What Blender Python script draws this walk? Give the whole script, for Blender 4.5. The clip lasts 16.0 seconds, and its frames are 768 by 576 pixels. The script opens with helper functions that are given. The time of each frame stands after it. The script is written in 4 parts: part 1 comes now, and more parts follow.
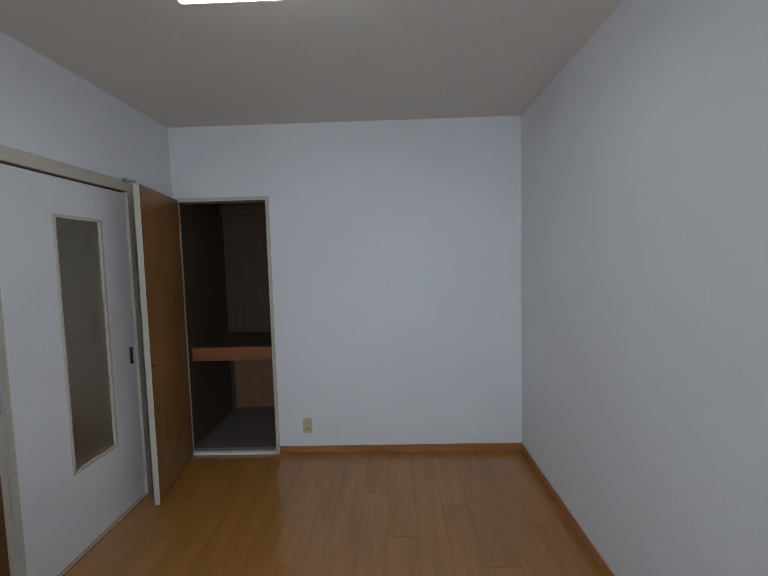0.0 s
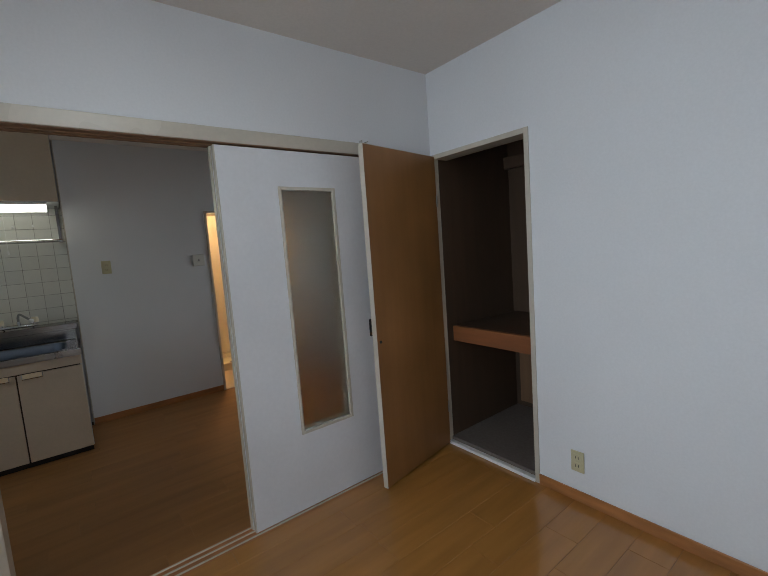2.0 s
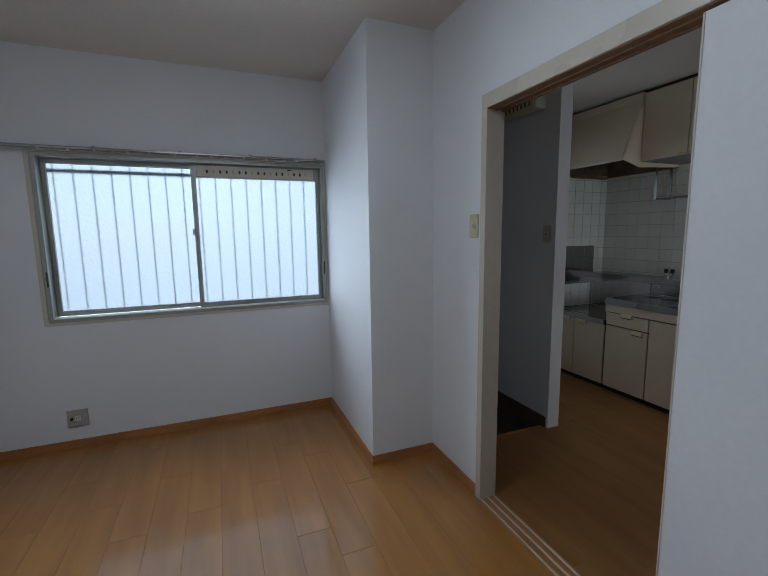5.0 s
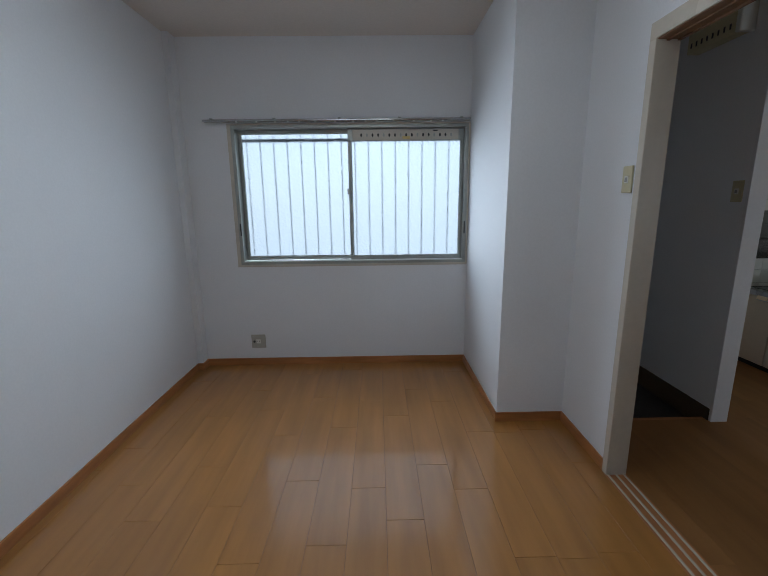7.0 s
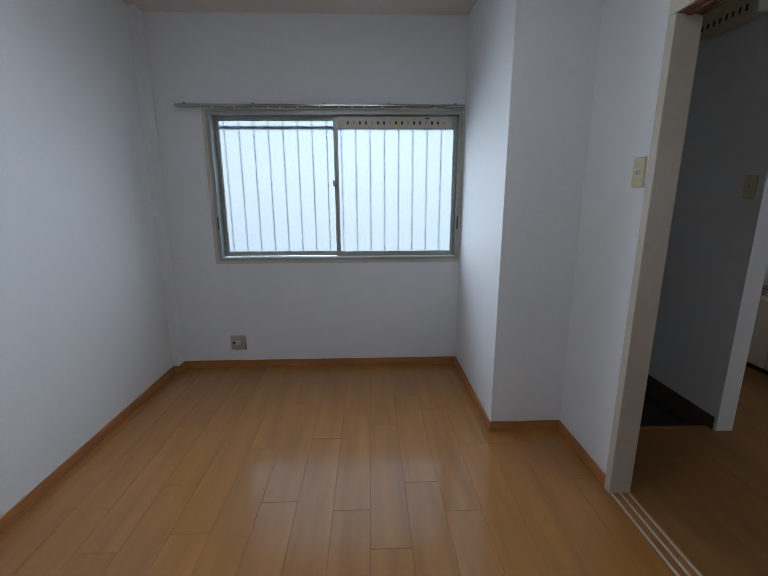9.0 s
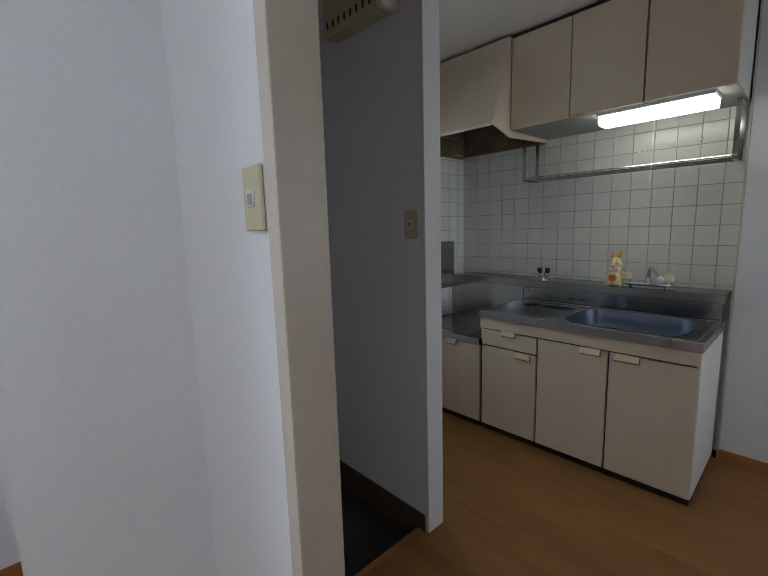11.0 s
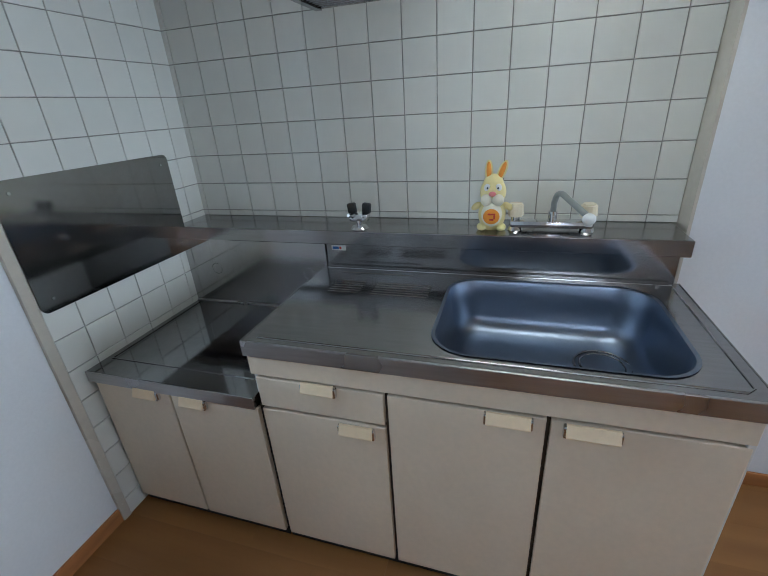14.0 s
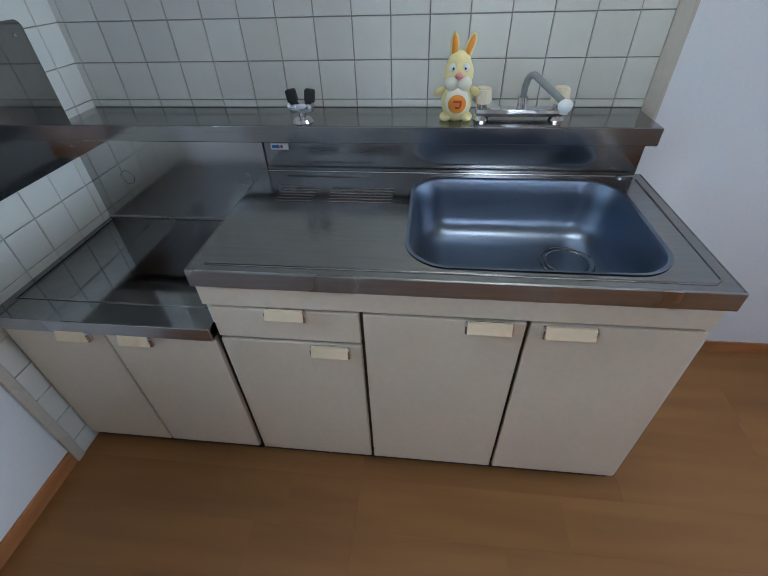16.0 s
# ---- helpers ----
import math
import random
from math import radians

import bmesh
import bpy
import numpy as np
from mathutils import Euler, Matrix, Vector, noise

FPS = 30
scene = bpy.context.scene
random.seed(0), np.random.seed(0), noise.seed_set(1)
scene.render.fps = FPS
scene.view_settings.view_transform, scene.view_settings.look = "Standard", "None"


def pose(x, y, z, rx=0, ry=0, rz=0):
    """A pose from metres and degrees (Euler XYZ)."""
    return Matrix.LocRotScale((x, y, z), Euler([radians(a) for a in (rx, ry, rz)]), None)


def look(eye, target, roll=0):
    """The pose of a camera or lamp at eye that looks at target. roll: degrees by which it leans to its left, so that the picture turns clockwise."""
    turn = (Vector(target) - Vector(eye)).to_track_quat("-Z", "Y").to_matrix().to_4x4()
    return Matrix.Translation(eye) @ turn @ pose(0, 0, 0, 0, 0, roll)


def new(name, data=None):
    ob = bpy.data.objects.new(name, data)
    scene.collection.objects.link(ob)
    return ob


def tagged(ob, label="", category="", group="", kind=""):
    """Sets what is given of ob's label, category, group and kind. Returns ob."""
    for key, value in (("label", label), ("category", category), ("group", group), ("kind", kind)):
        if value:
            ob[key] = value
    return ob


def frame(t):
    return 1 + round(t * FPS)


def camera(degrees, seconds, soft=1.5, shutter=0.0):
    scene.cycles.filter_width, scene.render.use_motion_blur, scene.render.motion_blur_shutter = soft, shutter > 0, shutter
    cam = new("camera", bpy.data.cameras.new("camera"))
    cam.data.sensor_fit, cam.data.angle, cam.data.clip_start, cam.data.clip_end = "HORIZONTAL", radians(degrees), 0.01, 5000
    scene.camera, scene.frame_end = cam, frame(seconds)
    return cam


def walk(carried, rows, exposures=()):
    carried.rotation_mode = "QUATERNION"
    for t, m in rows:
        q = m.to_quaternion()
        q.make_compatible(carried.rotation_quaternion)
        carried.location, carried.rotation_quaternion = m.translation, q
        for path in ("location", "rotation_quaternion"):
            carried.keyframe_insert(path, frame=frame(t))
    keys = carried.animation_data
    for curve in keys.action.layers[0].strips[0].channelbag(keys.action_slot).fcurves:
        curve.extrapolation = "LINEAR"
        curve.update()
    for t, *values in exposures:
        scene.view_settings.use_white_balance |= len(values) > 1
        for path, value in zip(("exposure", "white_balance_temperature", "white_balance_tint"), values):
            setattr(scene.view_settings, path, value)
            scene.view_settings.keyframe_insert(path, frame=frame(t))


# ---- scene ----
cam = camera(86.7, 16.0, soft=0.75)
PATH = [
    (0, (0.024, -0.017, 1.561), (-0.025, 1.977, 1.419), -1.5),
    (0.5, (0.186, 0.164, 1.539), (-0.13, 2.13, 1.351), -2.4),
    (1, (0.285, 0.456, 1.537), (-0.42, 2.317, 1.337), -3.2),
    (1.5, (0.385, 0.783, 1.531), (-0.793, 2.386, 1.323), -3.9),
    (2, (0.37, 1.103, 1.488), (-1.208, 2.314, 1.278), -4.2),
    (2.5, (0.329, 1.48, 1.51), (-1.517, 2.217, 1.295), -4.2),
    (3, (0.233, 1.842, 1.521), (-1.75, 1.991, 1.311), -3.8),
    (3.5, (-0.009, 2.057, 1.475), (-1.932, 1.547, 1.264), -4.3),
    (4, (-0.259, 2.198, 1.477), (-1.822, 0.971, 1.249), -3.6),
    (4.5, (-0.437, 2.327, 1.476), (-1.484, 0.64, 1.236), -1.8),
    (5, (-0.458, 2.495, 1.454), (-1.197, 0.656, 1.185), -0.8),
    (5.2, (-0.47, 2.54, 1.452), (-1.095, 0.665, 1.147), -0.8),
    (7.3, (-0.531, 2.62, 1.391), (-0.529, 0.664, 0.974), -0.5),
    (7.5, (-0.525, 2.62, 1.391), (-0.51, 0.665, 0.972), -0.4),
    (8, (-0.517, 2.609, 1.387), (-0.473, 0.656, 0.957), -0.2),
    (8.5, (-0.521, 2.575, 1.378), (-0.483, 0.623, 0.945), -0.1),
    (9, (-0.561, 2.419, 1.397), (-0.63, 0.471, 0.947), -0.2),
    (9.5, (-0.72, 2.164, 1.401), (-1.048, 0.23, 1.009), -0.4),
    (10, (-0.86, 1.884, 1.41), (-1.601, 0.06, 1.061), -0.6),
    (12.3, (-2.136, 1.056, 1.423), (-3.797, 0.001, 1.067), -2.5),
    (12.5, (-2.248, 1.009, 1.418), (-3.927, -0.009, 1.038), -2.4),
    (13, (-2.492, 0.825, 1.409), (-4.232, -0.059, 0.974), -2.1),
    (13.5, (-2.665, 0.687, 1.414), (-4.439, -0.024, 0.824), -3.0),
    (14, (-2.841, 0.58, 1.413), (-4.577, 0.013, 0.597), -3.7),
    (14.5, (-2.918, 0.508, 1.409), (-4.58, 0.083, 0.38), -3.7),
    (15, (-2.927, 0.471, 1.401), (-4.52, 0.159, 0.233), -3.1),
    (15.5, (-2.932, 0.457, 1.4), (-4.49, 0.225, 0.167), -2.4),
    (16, (-2.936, 0.451, 1.402), (-4.47, 0.253, 0.134), -2.1),
]
walk(cam, [(t, look(eye, target, roll)) for t, eye, target, roll in PATH],
     [(0, -0.1, 6450, 7), (1, 0.05, 6450, 6), (1.5, 0.1, 6500, 6), (2, 0.2, 6500, 6), (2.5, 0.4, 6400, 6), (3, 0.5, 6400, 6), (3.5, 0.4, 6250, 6),
      (4, 0.3, 6050, 6), (4.5, 0.1, 5950, 5), (5, 0.08, 6000, 5), (7.5, 0.15, 6100, 6), (9, 0.15, 6150, 6), (10, 0.15, 6250, 6), (11, 0.8, 6200, 7),
      (12.3, 1.6, 6250, 8), (13, 1.68, 5950, 6), (14, 1.8, 5600, 6), (16, 1.85, 5450, 7)])
# ---- world, daylight and lamps ----
SKY_LAMP, KITCHEN_SKY_LAMP, CEILING_LAMP, SINK_LAMP, BATH_LAMP = 106.0, 25.0, 4.2, 3.4, 85.0
world = bpy.data.worlds.new("sky")
scene.world = world
world.use_nodes = True
sky = world.node_tree.nodes.new("ShaderNodeTexSky")
sky.sky_type, sky.sun_disc, sky.sun_elevation, sky.sun_rotation = "NISHITA", False, radians(50), radians(120)
world.node_tree.links.new(sky.outputs[0], world.node_tree.nodes["Background"].inputs[0])
world.node_tree.nodes["Background"].inputs[1].default_value = 0.1


def area_lamp(name, m, sx, sy, watts, color):
    data = bpy.data.lights.new(name, "AREA")
    data.shape, data.size, data.size_y, data.energy, data.color = "RECTANGLE", sx, sy, watts, color
    ob = new(name, data)
    ob.matrix_world = m
    return ob


room_sky = area_lamp("sky_light_room", look((-0.33, -1.6, 1.62), (-0.33, 0, 1.30)), 3.4, 2.4, SKY_LAMP, (0.77, 0.87, 1.0))
room_sky.data.spread = radians(128)
area_lamp("sky_light_kitchen", look((-3.2, -1.5, 1.6), (-3.2, 0, 1.5)), 1.2, 1.6, KITCHEN_SKY_LAMP, (0.76, 0.89, 1.0))
north_sky = area_lamp("sky_light_kitchen_north", look((-3.75, 4.7, 1.6), (-3.75, 0, 1.30)), 1.3, 1.7, 8.0, (0.84, 0.92, 1.0))
north_sky.data.spread = radians(80)


# ---- materials ----
def shader(name, color, rough=0.5, metal=0.0, grain=None, spread=0.12, bump=0.0, bump_scale=200.0, random_tone=0.0,
           stretch=(1, 1, 1), specular=0.5, blotch=0.06, blotch_scale=1.3, rough_spread=0.08):
    """Principled surface with fine grain, large soft blotches, gloss variation and relief, in metres."""
    m = bpy.data.materials.new(name)
    m.use_nodes = True
    nt = m.node_tree
    b = nt.nodes["Principled BSDF"]
    b.inputs["Metallic"].default_value = metal
    b.inputs["Specular IOR Level"].default_value = specular
    geo = nt.nodes.new("ShaderNodeNewGeometry")
    mp = nt.nodes.new("ShaderNodeMapping")
    mp.inputs["Scale"].default_value = stretch
    nt.links.new(geo.outputs["Position"], mp.inputs["Vector"])
    info = nt.nodes.new("ShaderNodeObjectInfo")
    shift = nt.nodes.new("ShaderNodeVectorMath")
    shift.operation = "ADD"
    nt.links.new(mp.outputs[0], shift.inputs[0])
    if random_tone:
        mul = nt.nodes.new("ShaderNodeMath")
        mul.operation = "MULTIPLY"
        mul.inputs[1].default_value = 37.0
        nt.links.new(info.outputs["Random"], mul.inputs[0])
        nt.links.new(mul.outputs[0], shift.inputs[1])
    fine = nt.nodes.new("ShaderNodeTexNoise")
    fine.inputs["Scale"].default_value = grain or 60.0
    fine.inputs["Detail"].default_value = 5.0
    nt.links.new(shift.outputs[0], fine.inputs["Vector"])
    big = nt.nodes.new("ShaderNodeTexNoise")
    big.inputs["Scale"].default_value = blotch_scale
    big.inputs["Detail"].default_value = 3.0
    nt.links.new(geo.outputs["Position"], big.inputs["Vector"])

    def spanned(src, lo, hi):
        r = nt.nodes.new("ShaderNodeMapRange")
        r.inputs["From Min"].default_value, r.inputs["From Max"].default_value = 0.3, 0.7
        r.inputs["To Min"].default_value, r.inputs["To Max"].default_value = lo, hi
        nt.links.new(src, r.inputs["Value"])
        return r.outputs[0]

    def times(a, c):
        n = nt.nodes.new("ShaderNodeMath")
        n.operation = "MULTIPLY"
        nt.links.new(a, n.inputs[0])
        nt.links.new(c, n.inputs[1])
        return n.outputs[0]

    tone = times(spanned(fine.outputs["Fac"], 1 - spread, 1 + spread), spanned(big.outputs["Fac"], 1 - blotch, 1 + blotch))
    if random_tone:
        r = nt.nodes.new("ShaderNodeMapRange")
        r.inputs["To Min"].default_value, r.inputs["To Max"].default_value = 1 - random_tone, 1 + random_tone
        nt.links.new(info.outputs["Random"], r.inputs["Value"])
        tone = times(tone, r.outputs[0])
    scale = nt.nodes.new("ShaderNodeVectorMath")
    scale.operation = "SCALE"
    scale.inputs[0].default_value = color
    nt.links.new(tone, scale.inputs["Scale"])
    nt.links.new(scale.outputs[0], b.inputs["Base Color"])
    nt.links.new(spanned(big.outputs["Fac"], max(0.02, rough - rough_spread), min(1.0, rough + rough_spread)), b.inputs["Roughness"])
    if bump:
        rel = nt.nodes.new("ShaderNodeTexNoise")
        rel.inputs["Scale"].default_value = bump_scale
        rel.inputs["Detail"].default_value = 3.0
        nt.links.new(mp.outputs[0], rel.inputs["Vector"])
        bp = nt.nodes.new("ShaderNodeBump")
        bp.inputs["Strength"].default_value = bump
        bp.inputs["Distance"].default_value = 0.002
        nt.links.new(rel.outputs["Fac"], bp.inputs["Height"])
        nt.links.new(bp.outputs[0], b.inputs["Normal"])
    return m


def frosted(name, rough, bump, scale, color=(0.9, 0.95, 0.95)):
    m = bpy.data.materials.new(name)
    m.use_nodes = True
    nt = m.node_tree
    b = nt.nodes["Principled BSDF"]
    b.inputs["Base Color"].default_value = (*color, 1)
    b.inputs["Transmission Weight"].default_value = 1.0
    b.inputs["Roughness"].default_value = rough
    b.inputs["IOR"].default_value = 1.2
    geo = nt.nodes.new("ShaderNodeNewGeometry")
    v = nt.nodes.new("ShaderNodeTexVoronoi")
    v.inputs["Scale"].default_value = scale
    nt.links.new(geo.outputs["Position"], v.inputs["Vector"])
    bp = nt.nodes.new("ShaderNodeBump")
    bp.inputs["Strength"].default_value = bump
    bp.inputs["Distance"].default_value = 0.003
    nt.links.new(v.outputs["Distance"], bp.inputs["Height"])
    nt.links.new(bp.outputs[0], b.inputs["Normal"])
    return m


def glowing(name, color, strength):
    m = bpy.data.materials.new(name)
    m.use_nodes = True
    b = m.node_tree.nodes["Principled BSDF"]
    b.inputs["Base Color"].default_value = (0.85, 0.85, 0.85, 1)
    b.inputs["Emission Color"].default_value = (*color, 1)
    b.inputs["Emission Strength"].default_value = strength
    return m


WALLPAPER = shader("white_wallpaper", (0.74, 0.745, 0.76), 0.75, grain=90, spread=0.02, bump=0.18, bump_scale=320, blotch=0.025)
CEILING_PAPER = shader("ceiling_paper", (0.70, 0.64, 0.58), 0.85, grain=70, spread=0.03, bump=0.4, bump_scale=180, blotch=0.03)
PLANK = shader("oak_laminate", (0.355, 0.158, 0.038), 0.3, grain=14, spread=0.15, bump=0.06, bump_scale=60, random_tone=0.025,
               stretch=(1, 0.09, 1), blotch=0.07, rough_spread=0.01, specular=0.25)
PLANK.node_tree.nodes["Principled BSDF"].inputs["Coat Weight"].default_value = 0.7
PLANK.node_tree.nodes["Principled BSDF"].inputs["Coat Roughness"].default_value = 0.11
PLANK.node_tree.nodes["Principled BSDF"].inputs["Coat IOR"].default_value = 1.65
KITCHEN_PLANK = shader("brown_cushion_vinyl", (0.28, 0.128, 0.040), 0.5, grain=11, spread=0.16, bump=0.05, bump_scale=70, random_tone=0.03,
                       stretch=(1, 0.1, 1), blotch=0.06, rough_spread=0.05, specular=0.35)
SUBFLOOR = shader("dark_floor_gap", (0.06, 0.035, 0.02), 0.8)
BASEBOARD = shader("orange_wood_trim", (0.38, 0.155, 0.052), 0.4, grain=30, spread=0.2, stretch=(0.15, 0.15, 1), bump=0.05)
PAINT_BEIGE = shader("beige_frame_paint", (0.56, 0.51, 0.43), 0.22, grain=40, spread=0.03, bump=0.08, bump_scale=50)
DOOR_WHITE = shader("white_door_laminate", (0.72, 0.72, 0.74), 0.42, grain=50, spread=0.02, bump=0.05, bump_scale=80)
PLYWOOD = shader("lauan_plywood", (0.29, 0.135, 0.045), 0.4, grain=14, spread=0.09, stretch=(1, 1, 0.06), bump=0.06, bump_scale=80, blotch=0.15, blotch_scale=2.5)
# Plywood brown set near black: the closet's inner shade is in the colour.
CLOSET_PLY_SHADE = shader("shaded_closet_plywood", (0.075, 0.043, 0.024), 0.7, grain=16, spread=0.1, stretch=(1, 1, 0.08), blotch=0.15)
CLOSET_LIGHT = shader("closet_pale_panel", (0.23, 0.125, 0.065), 0.7, grain=20, spread=0.15, stretch=(1, 1, 0.08), blotch=0.1)
SHELF_WOOD = shader("closet_shelf_edge", (0.24, 0.085, 0.03), 0.5, grain=20, spread=0.2, stretch=(0.1, 1, 1))
CLOSET_FLOOR = shader("closet_grey_floor", (0.14, 0.115, 0.10), 0.8)
DOOR_GLASS = frosted("frosted_door_glass", 0.42, 0.25, 220, (0.93, 0.92, 0.88))
WINDOW_GLASS = frosted("patterned_window_glass", 0.31, 1.0, 46, (0.104, 0.111, 0.117))
ALUMINIUM = shader("grey_aluminium", (0.36, 0.37, 0.34), 0.4, 0.75, grain=80, spread=0.05)
STEEL = shader("brushed_steel", (0.36, 0.355, 0.355), 0.17, 1.0, grain=120, spread=0.06, stretch=(1, 0.06, 1), bump=0.02, bump_scale=150,
               blotch=0.04, blotch_scale=6, rough_spread=0.04)
# Bowl steel tinted blue: the reflected daylight is painted into its colour.
STEEL_BOWL = shader("daylight_tinted_bowl", (0.215, 0.255, 0.33), 0.33, 1.0, grain=120, spread=0.03, blotch=0.03, blotch_scale=6, rough_spread=0.03)
STEEL_EDGE = shader("worn_steel_edge", (0.42, 0.41, 0.41), 0.32, 1.0, grain=120, spread=0.06, stretch=(1, 0.06, 1), blotch=0.05, blotch_scale=6)
STEEL_STOVE = shader("dulled_steel_plate", (0.27, 0.27, 0.275), 0.09, 1.0, grain=60, spread=0.05, blotch=0.12, blotch_scale=7, rough_spread=0.05)
STEEL_PANEL = shader("polished_steel_panel", (0.44, 0.435, 0.43), 0.08, 1.0, grain=60, spread=0.03, blotch=0.05)
CHROME = shader("chrome", (0.75, 0.76, 0.78), 0.1, 1.0, spread=0.01, rough_spread=0.03)
CREAM = shader("cream_laminate", (0.72, 0.605, 0.465), 0.38, grain=60, spread=0.025, bump=0.04, blotch=0.04, blotch_scale=3)
CREAM_DEEP = shader("cream_handle_plastic", (0.86, 0.68, 0.45), 0.4, spread=0.03)
CREAM_SIDE = shader("white_side_panel", (0.68, 0.66, 0.63), 0.4, spread=0.02)
# Dark brown that paints shade into door gaps, ceiling gap and entry skirting.
GAP_BROWN = shader("gap_shade_brown", (0.07, 0.045, 0.025), 0.6)
BLACK = shader("black_plinth", (0.012, 0.012, 0.013), 0.5)
RUBBER = shader("black_rubber", (0.015, 0.015, 0.016), 0.35)
TILE = shader("white_glazed_tile", (0.70, 0.695, 0.645), 0.08, grain=20, spread=0.015, random_tone=0.035, blotch=0.03, bump=0.03, bump_scale=25, rough_spread=0.03, specular=0.32)
GROUT = shader("grey_grout", (0.30, 0.29, 0.26), 0.9, grain=120, spread=0.2)
SWITCH = shader("beige_plastic_plate", (0.55, 0.50, 0.32), 0.4, spread=0.03)
SWITCH_PALE = shader("pale_plastic_plate", (0.68, 0.67, 0.62), 0.4, spread=0.03)
SOCKET_GREY = shader("grey_beige_plate", (0.40, 0.38, 0.33), 0.4, spread=0.03)
SLOT = shader("dark_slot", (0.03, 0.03, 0.03), 0.6)
HOOD_INSIDE = shader("greasy_brown_inside", (0.19, 0.145, 0.095), 0.45, grain=15, spread=0.25, blotch=0.2, blotch_scale=5)
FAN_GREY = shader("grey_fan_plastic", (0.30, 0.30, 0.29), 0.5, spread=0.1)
GENKAN = shader("dark_entry_floor", (0.05, 0.045, 0.045), 0.5, grain=30, spread=0.2)
BATH_VINYL = shader("beige_vinyl_floor", (0.62, 0.50, 0.38), 0.5, spread=0.04)
BATH_WALL = shader("cream_bath_wall", (0.74, 0.68, 0.58), 0.5, spread=0.02)
BATH_DOOR = shader("pale_wood_door", (0.62, 0.46, 0.26), 0.4, grain=25, stretch=(1, 1, 0.08), spread=0.06)
PAN_PLASTIC = shader("ivory_pan_plastic", (0.75, 0.68, 0.52), 0.35, spread=0.02)
TOY_YELLOW = shader("pale_yellow_vinyl", (0.76, 0.66, 0.31), 0.45, spread=0.03)
TOY_WHITE = shader("cream_vinyl", (0.80, 0.75, 0.60), 0.45, spread=0.02)
TOY_ORANGE = shader("orange_vinyl", (0.80, 0.30, 0.03), 0.45, spread=0.03)
TOY_PINK = shader("pink_vinyl", (0.75, 0.25, 0.25), 0.45)
TOY_RED = shader("red_paint", (0.55, 0.05, 0.03), 0.45)
KNOB = shader("ivory_knob_plastic", (0.75, 0.66, 0.48), 0.3, spread=0.03)
WHITE_PLASTIC = shader("white_plastic", (0.78, 0.78, 0.76), 0.35, spread=0.02)
HOSE = shader("grey_spout_sleeve", (0.25, 0.26, 0.25), 0.35, spread=0.04)
BLUE_LABEL = shader("blue_print", (0.04, 0.15, 0.42), 0.5)
YELLOWED_TAPE = shader("yellowed_tape", (0.62, 0.47, 0.18), 0.4)
SINK_TUBE = glowing("lit_sink_lamp_cover", (1.0, 0.97, 0.84), SINK_LAMP)
CEILING_TUBE = glowing("lit_ceiling_lamp_cover", (0.88, 0.94, 1.0), CEILING_LAMP)
BATH_BULB = glowing("warm_bulb_cover", (1.0, 0.64, 0.32), BATH_LAMP)


# ---- mesh helpers ----
def add_box(bm, x0, x1, y0, y1, z0, z1, bevel=0.0, mi=0):
    got = bmesh.ops.create_cube(bm, size=1.0)
    vs = got["verts"]
    for v in vs:
        v.co = Vector(((x0 + x1) / 2 + v.co.x * (x1 - x0), (y0 + y1) / 2 + v.co.y * (y1 - y0), (z0 + z1) / 2 + v.co.z * (z1 - z0)))
    fs = {f for v in vs for f in v.link_faces}
    for f in fs:
        f.material_index = mi
    if bevel:
        es = list({e for v in vs for e in v.link_edges})
        r = bmesh.ops.bevel(bm, geom=es, offset=bevel, segments=2, affect="EDGES", profile=0.5)
        for f in r["faces"]:
            f.material_index = mi
    return bm


def box(x0, x1, y0, y1, z0, z1, bevel=0.0):
    return add_box(bmesh.new(), x0, x1, y0, y1, z0, z1, bevel)


def add_cyl(bm, p, q, r, n=16, r2=None, mi=0):
    p, q = Vector(p), Vector(q)
    d = q - p
    m = Matrix.Translation((p + q) / 2) @ d.to_track_quat("Z", "Y").to_matrix().to_4x4()
    got = bmesh.ops.create_cone(bm, cap_ends=True, segments=n, radius1=r, radius2=r if r2 is None else r2, depth=d.length, matrix=m)
    for f in {f for v in got["verts"] for f in v.link_faces}:
        f.material_index = mi
    return bm


def cyl(p, q, r, n=16, r2=None):
    return add_cyl(bmesh.new(), p, q, r, n, r2)


def add_ball(bm, c, sx, sy, sz, mi=0, turn=None, n=20):
    m = Matrix.Translation(c) @ (turn or Matrix.Identity(4)) @ Matrix.Diagonal((sx, sy, sz, 1))
    got = bmesh.ops.create_uvsphere(bm, u_segments=n, v_segments=n // 2 + 2, radius=1.0, matrix=m)
    for f in {f for v in got["verts"] for f in v.link_faces}:
        f.material_index = mi
    return bm


def tube(points, r, n=12):
    """A round tube swept along points."""
    bm = bmesh.new()
    pts = [Vector(p) for p in points]
    rings = []
    for i, p in enumerate(pts):
        d = (pts[min(i + 1, len(pts) - 1)] - pts[max(i - 1, 0)]).normalized()
        q = d.to_track_quat("Z", "Y")
        rings.append([bm.verts.new(p + q @ Vector((r * math.cos(a), r * math.sin(a), 0))) for a in [2 * math.pi * k / n for k in range(n)]])
    for a, c in zip(rings, rings[1:]):
        for k in range(n):
            bm.faces.new((a[k], a[(k + 1) % n], c[(k + 1) % n], c[k]))
    bm.faces.new(rings[0][::-1])
    bm.faces.new(rings[-1])
    return bm


